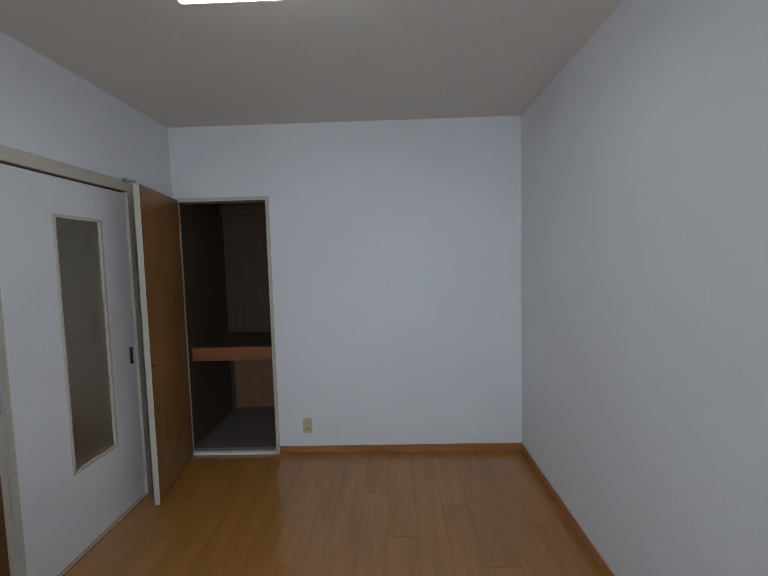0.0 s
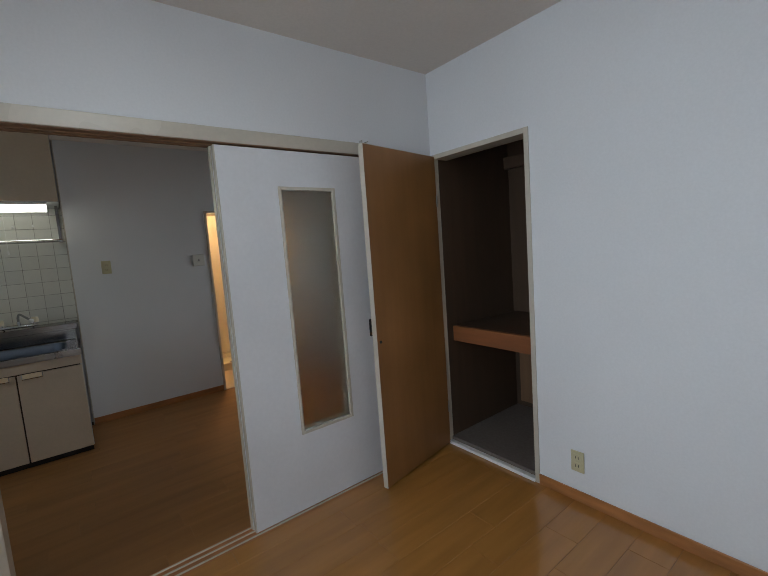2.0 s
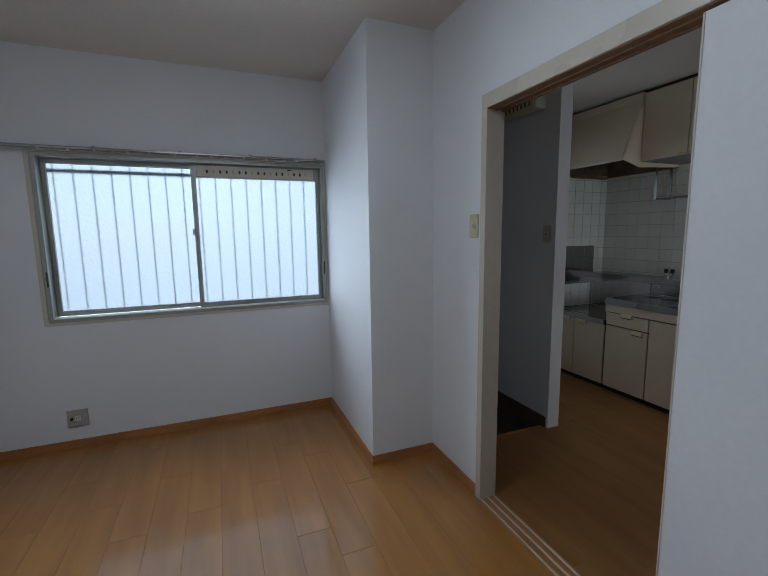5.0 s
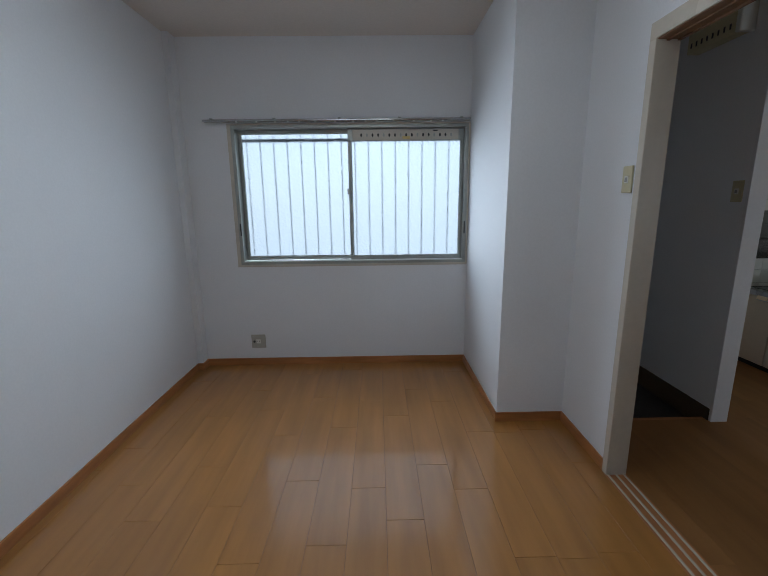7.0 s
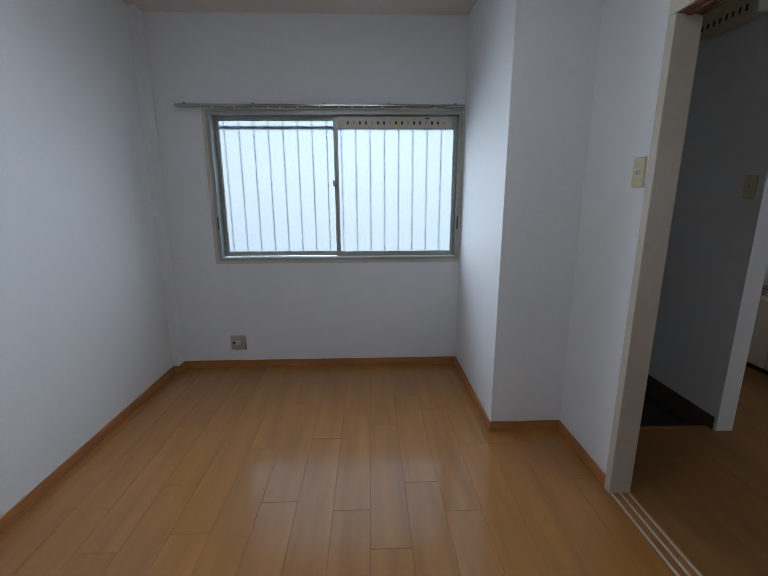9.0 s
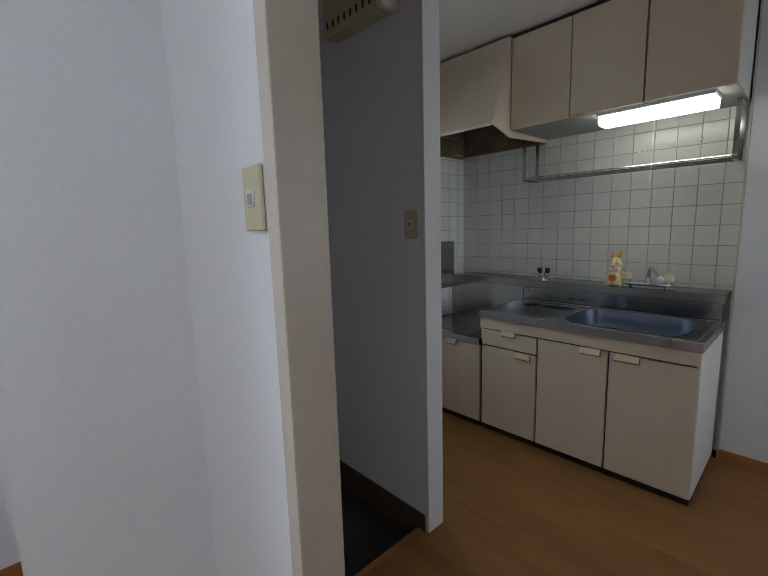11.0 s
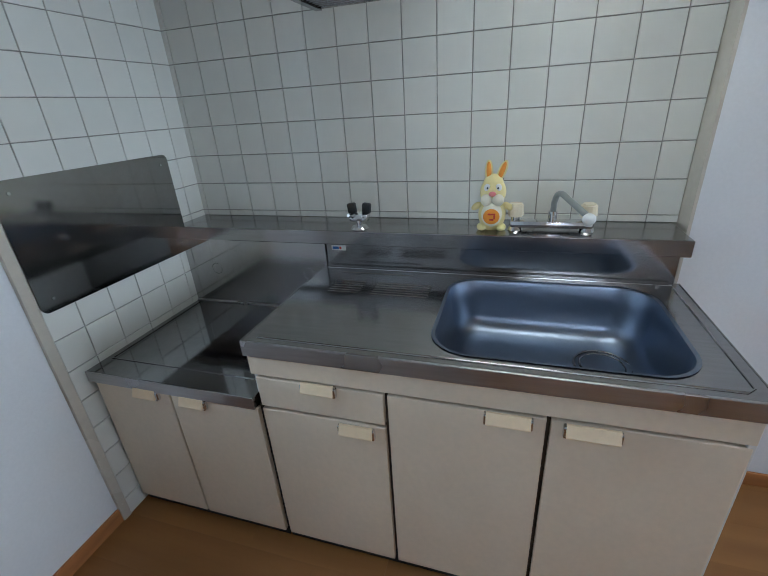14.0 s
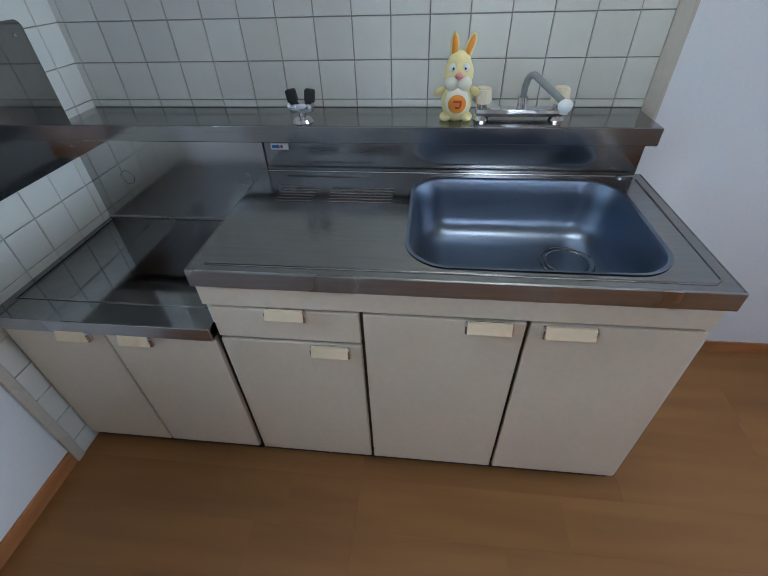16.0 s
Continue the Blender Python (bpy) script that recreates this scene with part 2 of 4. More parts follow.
def arc(c, u, v, r, a0, a1, n):
    c, u, v = Vector(c), Vector(u), Vector(v)
    return [c + r * (math.cos(radians(a0 + (a1 - a0) * i / n)) * u + math.sin(radians(a0 + (a1 - a0) * i / n)) * v) for i in range(n + 1)]


def extruded(profile, axis, lo, hi):
    """A closed profile of 2D points pushed along an axis (x or y) from lo to hi."""
    bm = bmesh.new()

    def at(p, w):
        return (w, p[0], p[1]) if axis == "x" else (p[0], w, p[1])
    a = [bm.verts.new(at(p, lo)) for p in profile]
    b = [bm.verts.new(at(p, hi)) for p in profile]
    n = len(profile)
    bm.faces.new(a)
    bm.faces.new(b[::-1])
    for k in range(n):
        bm.faces.new((a[k], b[k], b[(k + 1) % n], a[(k + 1) % n]))
    return bm


def mesh_of(name, bm, mats, smooth=False):
    bmesh.ops.recalc_face_normals(bm, faces=bm.faces)
    me = bpy.data.meshes.new(name)
    bm.to_mesh(me)
    bm.free()
    for m in mats if isinstance(mats, (list, tuple)) else [mats]:
        me.materials.append(m)
    if smooth:
        me.polygons.foreach_set("use_smooth", [True] * len(me.polygons))
        me.set_sharp_from_angle(angle=radians(40))
    return me


def part(name, bm, mat, parent, label="", smooth=False):
    ob = new(name, mesh_of(name, bm, mat, smooth))
    ob.parent = parent
    if parent is not None:
        ob.matrix_parent_inverse = parent.matrix_world.inverted()
    if label:
        tagged(ob, label)
    return ob


def structure(name, bm, mat, label, category, smooth=False):
    return tagged(part(name, bm, mat, None, smooth=smooth), label, category, kind="structure")


def thing(name, label, category, base=(0, 0, 0), group=""):
    ob = new(name)
    ob.location = base
    ob.empty_display_size = 0.05
    bpy.context.view_layer.update()
    return tagged(ob, label, category, group)


def solid(name, bm, mat, label, category, group="", smooth=False):
    return tagged(part(name, bm, mat, None, smooth=smooth), label, category, group)


def wall_with_hole(along, a0, a1, t0, t1, z0, z1, holes):
    """A wall along x or y, thick from t0 to t1, with holes (h0, h1, b, t) through it."""
    bm = bmesh.new()

    def put(u0, u1, w0, w1):
        if u1 - u0 > 1e-4 and w1 - w0 > 1e-4:
            if along == "x":
                add_box(bm, u0, u1, t0, t1, w0, w1)
            else:
                add_box(bm, t0, t1, u0, u1, w0, w1)
    at = a0
    for h0, h1, b, t in sorted(holes):
        put(at, h0, z0, z1)
        put(h0, h1, z0, b)
        put(h0, h1, t, z1)
        at = h1
    put(at, a1, z0, z1)
    return bm


# ---- the rooms ----
H = 2.62
structure("wall_east", box(1.02, 1.14, -0.90, 3.30, 0, H), WALLPAPER, "white papered wall opposite the sliding doors", "wall")
wall_north = structure("wall_north", wall_with_hole("x", -1.70, 1.02, 3.18, 3.30, 0, H, [(-1.69, -0.937, 0, 2.075)]), WALLPAPER,
                       "white papered wall with the closet opening", "wall")
structure("wall_west", wall_with_hole("y", -0.775, 4.12, -1.785, -1.70, 0, H, [(0.768, 2.63, 0, 2.06)]), WALLPAPER,
          "white papered wall with the sliding door opening", "wall")
structure("wall_south", wall_with_hole("x", -1.785, 1.02, -0.90, -0.775, 0, H, [(-1.262, 0.612, 0.89, 1.99)]), WALLPAPER,
          "white papered wall under and round the window", "wall")
structure("wall_column", box(-1.70, -1.277, -0.775, 0.237, 0, H), WALLPAPER, "white papered boxed-out column beside the window", "wall")
structure("wall_pilaster", box(0.975, 1.02, -0.775, -0.672, 0, H), WALLPAPER, "narrow white papered pilaster in the corner", "wall")
structure("ceiling_room", box(-1.82, 1.14, -0.90, 4.12, H, H + 0.1), CEILING_PAPER, "off-white papered ceiling", "ceiling")
structure("ceiling_kitchen", box(-5.82, -1.82, -0.91, 4.12, H, H + 0.1), CEILING_PAPER, "off-white kitchen ceiling", "ceiling")
kitchen_wall = structure("wall_kitchen_west", wall_with_hole("y", 1.128, 4.0, -4.52, -4.30, 0, H, [(2.32, 3.115, 0, 1.988)]), WALLPAPER,
                         "white papered kitchen wall with the washroom doorway", "wall")
tiled_wall = structure("wall_kitchen_tiled", box(-4.52, -4.40, -0.79, 1.128, 0, H), WALLPAPER, "tiled wall recess behind the sink", "wall")
kitchen_south = structure("wall_kitchen_south", wall_with_hole("x", -4.52, -1.785, -1.02, -0.79, -0.08, H, [(-3.40, -3.0, 1.05, 2.04)]), WALLPAPER,
                          "white papered kitchen wall with a narrow window", "wall")
structure("wall_kitchen_north", wall_with_hole("x", -4.52, -1.785, 4.0, 4.12, 0, H, [(-4.20, -3.30, 0.85, 2.05)]), WALLPAPER, "plain white papered kitchen end wall", "wall")
structure("wall_partition", box(-2.73, -2.633, -0.79, 0.278, -0.08, H), WALLPAPER, "short papered partition beside the entry", "wall")
structure("trim_partition_end", box(-2.734, -2.629, 0.278, 0.300, 0, H, 0.002), DOOR_WHITE, "pale painted end trim of the partition", "trim")
structure("wall_washroom_west", box(-5.82, -5.70, 2.0, 4.0, 0, H), BATH_WALL, "cream washroom wall", "wall")
structure("wall_washroom_south", box(-5.70, -4.52, 2.0, 2.12, 0, H), BATH_WALL, "cream washroom side wall", "wall")
structure("wall_washroom_north", box(-5.70, -4.52, 3.9, 4.0, 0, H), BATH_WALL, "cream washroom far wall", "wall")
structure("floor_washroom", box(-5.70, -4.31, 2.12, 3.9, -0.06, 0.004), BATH_VINYL, "pale beige vinyl washroom floor", "floor")
structure("floor_entry", box(-2.633, -1.785, -0.79, 0.235, -0.14, -0.07), GENKAN, "dark sunken entry floor", "floor")
structure("trim_entry_step", box(-2.633, -1.797, 0.235, 0.262, -0.07, 0.001), BASEBOARD, "brown wooden edge of the entry step", "trim")

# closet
structure("closet_side", box(-1.69, -1.66, 3.212, 4.02, 0, 2.45), CLOSET_PLY_SHADE, "brown plywood closet side", "wall")
structure("closet_side_far", box(-0.60, -0.56, 3.30, 4.02, 0, 2.45), CLOSET_PLY_SHADE, "brown plywood closet side", "wall")
closet_back = structure("closet_back", box(-1.70, -0.56, 4.02, 4.06, 0, 2.45), CLOSET_PLY_SHADE, "brown plywood closet back", "wall")
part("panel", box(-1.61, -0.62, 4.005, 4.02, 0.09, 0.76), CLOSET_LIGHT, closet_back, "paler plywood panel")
structure("closet_ceiling", box(-1.70, -0.56, 3.30, 4.06, 2.45, 2.49), CLOSET_PLY_SHADE, "brown plywood closet top", "ceiling")
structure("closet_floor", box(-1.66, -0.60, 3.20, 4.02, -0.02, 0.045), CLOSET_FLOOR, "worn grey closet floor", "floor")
shelf = thing("closet_shelf", "brown wooden closet shelf with a reddish front board", "shelf", (-1.3, 3.6, 0.8))
part("board", box(-1.66, -0.60, 3.305, 4.02, 0.83, 0.86), CLOSET_PLY_SHADE, shelf)
part("front_board", box(-1.66, -0.937, 3.270, 3.305, 0.755, 0.865, 0.003), SHELF_WOOD, shelf, "reddish wooden front board")
rod = thing("closet_upper_rail", "dark wooden rail high inside the closet", "rail", (-1.3, 4.0, 2.1))
part("rail", box(-1.66, -0.60, 3.96, 4.02, 2.02, 2.11, 0.003), CLOSET_PLY_SHADE, rod)
trim = structure("trim_closet_frame", box(-1.69, -1.66, 3.172, 3.212, 0, 2.075, 0.002), PAINT_BEIGE, "beige painted closet door frame", "trim")
part("jamb", box(-0.965, -0.937, 3.172, 3.30, 0, 2.075, 0.002), PAINT_BEIGE, trim)
part("head", box(-1.66, -0.965, 3.172, 3.30, 2.045, 2.075, 0.002), PAINT_BEIGE, trim)
part("sill", box(-1.66, -0.965, 3.165, 3.20, 0, 0.022, 0.003), WHITE_PLASTIC, trim, "white painted sill")

# closet door, standing open
hinge, tip = Vector((-1.648, 3.165, 0)), Vector((-1.520, 2.475, 0))
span = tip - hinge
swing = Matrix.Translation(hinge) @ Matrix.Rotation(math.atan2(span.y, span.x), 4, "Z")
closet_door = thing("closet_door", "brown plywood closet door with pale edges, standing open", "door", (-1.648, 3.165, 0))


def placed(bm, m):
    bm.transform(m)
    return bm


L = span.length
part("leaf", placed(box(0.0, L - 0.003, -0.033, -0.001, 0.014, 2.058), swing), PLYWOOD, closet_door)
part("edge_strip", placed(box(L - 0.003, L + 0.002, -0.034, 0.0, 0.012, 2.06, 0.0015), swing), PAINT_BEIGE, closet_door, "beige edge strip")
part("top_strip", placed(box(0.0, L - 0.003, -0.034, 0.0, 2.058, 2.061), swing), PAINT_BEIGE, closet_door)
part("knob_hole", placed(cyl((L - 0.03, -0.002, 0.92), (L - 0.03, 0.004, 0.92), 0.009), swing), SLOT, closet_door, "small dark finger pull")
part("hinge", placed(cyl((0.004, 0.004, 0.25), (0.004, 0.004, 0.33), 0.005), swing), ALUMINIUM, closet_door)
part("hinge", placed(cyl((0.004, 0.004, 1.72), (0.004, 0.004, 1.80), 0.005), swing), ALUMINIUM, closet_door)

# sliding door opening: casing, tracks, doors
casing = structure("trim_sliding_door_frame", box(-1.793, -1.688, 0.746, 2.66, 2.040, 2.108, 0.003), PAINT_BEIGE, "beige painted sliding door frame", "trim")
part("jamb", box(-1.793, -1.688, 0.746, 0.788, 0, 2.040, 0.003), PAINT_BEIGE, casing)
part("jamb", box(-1.793, -1.688, 2.615, 2.66, 0, 2.040, 0.003), PAINT_BEIGE, casing)
for gx in (-1.790, -1.744):
    part("head_rail", box(gx, gx + 0.012, 0.788, 2.615, 2.030, 2.042), CLOSET_LIGHT, casing, "brown guide rail")
part("head_soffit", box(-1.785, -1.694, 0.788, 2.615, 2.036, 2.0395), CLOSET_LIGHT, casing, "bare brown wood under the head")
part("latch", box(-1.688, -1.660, 2.572, 2.580, 2.095, 2.118, 0.002), ALUMINIUM, casing, "small metal catch")
part("latch_arm", box(-1.688, -1.60, 2.574, 2.578, 2.093, 2.098), ALUMINIUM, casing)
sill = structure("trim_sliding_track", box(-1.797, -1.685, 0.768, 2.63, -0.02, 0.004), BASEBOARD, "wooden threshold with sliding tracks", "trim")
for gx in (-1.790, -1.750, -1.708):
    part("track", box(gx + 0.005, gx + 0.015, 0.788, 2.615, 0.004, 0.009, 0.001), PAINT_BEIGE, sill)


def sliding_door(x, y0, y1, z0, z1, label):
    d = thing("sliding_door", label, "door", (x, (y0 + y1) / 2, z0), "sliding doors")
    g0, g1, w0, w1 = y0 + 0.318, y0 + 0.657, 0.456, 1.832
    bm = bmesh.new()
    for a, b, c, e in ((y0 + 0.004, g0, z0, z1), (g1, y1, z0, z1), (g0, g1, z0, w0), (g0, g1, w1, z1)):
        add_box(bm, x - 0.014, x + 0.014, a, b, c, e)
    part("leaf", bm, DOOR_WHITE, d)
    part("edge_strip", box(x - 0.0155, x + 0.0155, y0, y0 + 0.006, z0, z1, 0.001), PAINT_BEIGE, d, "beige edge strip")
    fr = bmesh.new()
    for a, b, c, e in ((g0 - 0.006, g0 + 0.012, w0 - 0.006, w1 + 0.006), (g1 - 0.012, g1 + 0.006, w0 - 0.006, w1 + 0.006),
                       (g0 + 0.012, g1 - 0.012, w0 - 0.006, w0 + 0.012), (g0 + 0.012, g1 - 0.012, w1 - 0.012, w1 + 0.006)):
        add_box(fr, x - 0.018, x + 0.018, a, b, c, e, 0.002)
    part("glazing_bead", fr, PAINT_BEIGE, d, "beige moulding round the glass")
    part("pane", box(x - 0.0025, x + 0.0025, g0 + 0.010, g1 - 0.010, w0 + 0.010, w1 - 0.010), DOOR_GLASS, d, "frosted glass pane")
    pull = bmesh.new()
    add_box(pull, x + 0.0135, x + 0.016, y1 - 0.055, y1 - 0.030, 0.92, 1.03, 0.006)
    part("pull", pull, SLOT, d, "dark recessed pull")
    part("pull_rim", box(x + 0.0132, x + 0.0165, y1 - 0.051, y1 - 0.034, 0.925, 0.945, 0.002), CHROME, d, "chrome catch")
    return d


sliding_door(-1.7205, 1.722, 2.612, 0.012, 2.029, "white sliding door with a tall frosted pane, pushed open")
sliding_door(-1.7590, 1.716, 2.606, 0.012, 2.029, "white sliding door with a frosted pane, stacked behind the other")


def baseboard(name, x0, x1, y0, y1):
    structure(name, box(x0, x1, y0, y1, 0.0, 0.062, 0.002), BASEBOARD, "orange-brown wooden baseboard", "baseboard")


baseboard("baseboard_north", -0.937, 1.02, 3.170, 3.18)
baseboard("baseboard_east", 1.010, 1.02, -0.672, 3.170)
baseboard("baseboard_pilaster_side", 0.965, 1.010, -0.672, -0.662)
baseboard("baseboard_pilaster", 0.965, 0.975, -0.765, -0.672)
baseboard("baseboard_south", -1.267, 0.975, -0.775, -0.765)
baseboard("baseboard_column_side", -1.277, -1.267, -0.775, 0.247)
baseboard("baseboard_column", -1.690, -1.277, 0.237, 0.247)
baseboard("baseboard_west", -1.70, -1.690, 0.237, 0.746)
baseboard("baseboard_kitchen_west", -4.30, -4.290, 1.128, 2.32)
baseboard("baseboard_kitchen_north", -4.30, -4.290, 3.115, 4.0)
baseboard("baseboard_kitchen_south", -3.56, -2.73, -0.79, -0.780)
# The dim entry's shade is put into this skirting's dark brown.
structure("baseboard_partition", box(-2.633, -2.623, -0.79, 0.278, -0.07, 0.078, 0.002), GAP_BROWN, "wooden skirting down to the entry floor, darkened for the entry's shade", "baseboard")

# washroom doorway
bath = structure("trim_washroom_frame", box(-4.53, -4.292, 2.32, 2.345, 0, 1.988, 0.002), PAINT_BEIGE, "beige painted washroom door frame", "trim")
part("jamb", box(-4.53, -4.292, 3.09, 3.115, 0, 1.988, 0.002), PAINT_BEIGE, bath)
part("head", box(-4.53, -4.292, 2.345, 3.09, 1.963, 1.988, 0.002), PAINT_BEIGE, bath)

# ---- main window ----
win = structure("window_1", box(-1.262, 0.612, -0.90, -0.768, 0.89, 0.912, 0.002), ALUMINIUM, "aluminium sliding window with patterned glass", "window")
part("window_frame", box(-1.262, 0.612, -0.90, -0.770, 1.966, 1.99, 0.002), ALUMINIUM, win)
part("window_frame", box(-1.262, -1.235, -0.90, -0.770, 0.912, 1.966, 0.002), ALUMINIUM, win)
part("window_frame", box(0.585, 0.612, -0.90, -0.770, 0.912, 1.966, 0.002), ALUMINIUM, win)
casing1 = bmesh.new()
for a, b, c, e in ((-1.275, -1.262, 0.870, 2.002), (0.612, 0.638, 0.870, 2.002), (-1.262, 0.612, 0.870, 0.89), (-1.262, 0.612, 1.99, 2.002)):
    add_box(casing1, a, b, -0.775, -0.765, c, e)
part("window_casing", casing1, PAINT_BEIGE, win, "thin beige casing")
part("window_sill", box(-1.235, 0.585, -0.84, -0.775, 0.912, 0.918), WHITE_PLASTIC, win, "pale sill")


def sash(x0, x1, y, z0, z1, band):
    s = part("sash", box(x0, x1, y - 0.012, y + 0.012, z0, z0 + 0.034, 0.002), ALUMINIUM, win)
    part("rail", box(x0, x1, y - 0.012, y + 0.012, z1 - band, z1, 0.002), ALUMINIUM, s)
    part("stile", box(x0, x0 + 0.028, y - 0.012, y + 0.012, z0 + 0.034, z1 - band, 0.002), ALUMINIUM, s)
    part("stile", box(x1 - 0.028, x1, y - 0.012, y + 0.012, z0 + 0.034, z1 - band, 0.002), ALUMINIUM, s)
    pane = part("pane", box(x0 + 0.02, x1 - 0.02, y - 0.002, y + 0.002, z0 + 0.028, z1 - band + 0.006), WINDOW_GLASS, s, "patterned glass pane")
    pane.visible_shadow = False
    return s


sash(-0.330, 0.585, -0.865, 0.918, 1.966, 0.032)
west_sash = sash(-1.235, -0.300, -0.832, 0.918, 1.966, 0.095)
vent = part("vent_strip", box(-1.19, -0.34, -0.822, -0.815, 1.878, 1.958, 0.002), PAINT_BEIGE, west_sash, "beige ventilator strip with oval holes")
for k in range(17):
    vx = -1.13 + k * 0.045
    hole = bmesh.new()
    add_ball(hole, (vx, -0.8155, 1.915), 0.008, 0.002, 0.014, n=10)
    part("vent_hole", hole, SLOT if k % 3 else ALUMINIUM, west_sash)
part("vent_label", box(-0.80, -0.74, -0.8148, -0.8135, 1.885, 1.905), YELLOWED_TAPE, west_sash, "yellowed label")
part("vent_slider", box(-1.02, -0.985, -0.815, -0.810, 1.942, 1.95), SLOT, west_sash)
lock = bmesh.new()
add_box(lock, -0.325, -0.303, -0.820, -0.806, 1.43, 1.48, 0.003)
add_box(lock, -0.300, -0.288, -0.820, -0.800, 1.455, 1.50, 0.003)
part("crescent_lock", lock, FAN_GREY, win, "grey crescent lock")
part("finger_pull", box(0.588, 0.598, -0.785, -0.764, 1.13, 1.23, 0.003), SLOT, win, "black finger pull")
part("finger_pull", box(-1.252, -1.242, -0.785, -0.764, 1.13, 1.23, 0.003), SLOT, win, "black finger pull")

rail = thing("curtain_rail", "double metal curtain rail with runners above the window", "curtain rail", (-0.24, -0.74, 2.01))
part("track", box(-1.262, 0.80, -0.712, -0.700, 2.006, 2.022, 0.003), STEEL, rail)
part("track", box(-1.262, 0.80, -0.752, -0.740, 2.006, 2.022, 0.003), ALUMINIUM, rail)
for bx in (-1.20, -0.72, -0.26, 0.24, 0.72):
    part("bracket", box(bx, bx + 0.022, -0.775, -0.698, 2.022, 2.030, 0.002), ALUMINIUM, rail)
for k in range(14):
    rx = -1.05 + k * 0.12 + 0.03 * math.sin(k * 5.0)
    part("runner", box(rx, rx + 0.012, -0.711, -0.701, 1.992, 2.006, 0.002), WHITE_PLASTIC, rail)

grille = thing("window_grille", "pale metal security bars outside the window", "window bars", (-0.33, -0.98, 0.9))
for k in range(17):
    part("bar", cyl((0.56 - k * 0.1135, -0.985, 0.86), (0.56 - k * 0.1135, -0.985, 2.02), 0.0036, 10), WHITE_PLASTIC, grille)
part("rail", box(-1.33, 0.68, -1.0, -0.97, 1.892, 1.915), ALUMINIUM, grille)
part("rail", box(-1.33, 0.68, -1.0, -0.97, 0.86, 0.885), ALUMINIUM, grille)
for gx in (-1.33, 0.655):
    for gz in (0.86, 1.892):
        part("bracket", box(gx, gx + 0.025, -0.97, -0.90, gz, gz + 0.023), ALUMINIUM, grille)

# kitchen window
kw = structure("window_2", box(-3.40, -3.0, -1.02, -0.793, 1.05, 1.075, 0.002), WHITE_PLASTIC, "narrow white window beside the sink", "window")
for a, b, c, e in ((-3.40, -3.372, 1.075, 2.02), (-3.028, -3.0, 1.075, 2.02), (-3.40, -3.0, 2.02, 2.04)):
    part("window_frame", box(a, b, -1.02, -0.793, c, e, 0.002), WHITE_PLASTIC, kw)
cas2 = bmesh.new()
for a, b, c, e in ((-3.425, -3.40, 1.025, 2.065), (-3.0, -2.975, 1.025, 2.065), (-3.40, -3.0, 1.025, 1.05), (-3.40, -3.0, 2.04, 2.065)):
    add_box(cas2, a, b, -0.79, -0.778, c, e)
part("window_casing", cas2, PAINT_BEIGE, kw, "thin beige casing")
for z0, z1, yy in ((1.075, 1.56, -0.955), (1.53, 2.02, -0.98)):
    s2 = part("sash", box(-3.372, -3.028, yy - 0.01, yy + 0.01, z0, z0 + 0.03, 0.002), ALUMINIUM, kw)
    part("rail", box(-3.372, -3.028, yy - 0.01, yy + 0.01, z1 - 0.03, z1, 0.002), ALUMINIUM, s2)
    part("stile", box(-3.372, -3.345, yy - 0.01, yy + 0.01, z0 + 0.03, z1 - 0.03, 0.002), ALUMINIUM, s2)
    part("stile", box(-3.055, -3.028, yy - 0.01, yy + 0.01, z0 + 0.03, z1 - 0.03, 0.002), ALUMINIUM, s2)
    pn = part("pane", box(-3.35, -3.05, yy - 0.002, yy + 0.002, z0 + 0.025, z1 - 0.025), WINDOW_GLASS, s2, "patterned glass pane")
    pn.visible_shadow = False

# far kitchen window
nw = structure("window_3", box(-4.20, -3.30, 4.01, 4.11, 0.85, 0.875, 0.002), ALUMINIUM, "aluminium window at the far kitchen end", "window")
for a, b, c, e in ((-4.20, -4.17, 0.875, 2.02), (-3.33, -3.30, 0.875, 2.02), (-4.20, -3.30, 2.02, 2.05), (-3.765, -3.735, 0.875, 2.02)):
    part("window_frame", box(a, b, 4.01, 4.11, c, e, 0.002), ALUMINIUM, nw)
for a, b in ((-4.17, -3.765), (-3.735, -3.33)):
    pn = part("pane", box(a, b, 4.058, 4.062, 0.875, 2.02), WINDOW_GLASS, nw, "patterned glass pane")
    pn.visible_shadow = False

# ---- room fittings ----
lamp = thing("ceiling_light", "rectangular white acrylic ceiling light, switched on", "ceiling light", (-0.34, 1.29, H))
part("base", box(-0.77, 0.09, 0.99, 1.59, H - 0.035, H, 0.004), WHITE_PLASTIC, lamp)
part("cover", box(-0.755, 0.075, 1.005, 1.575, H - 0.085, H - 0.035, 0.012), CEILING_TUBE, lamp, "lit acrylic cover")


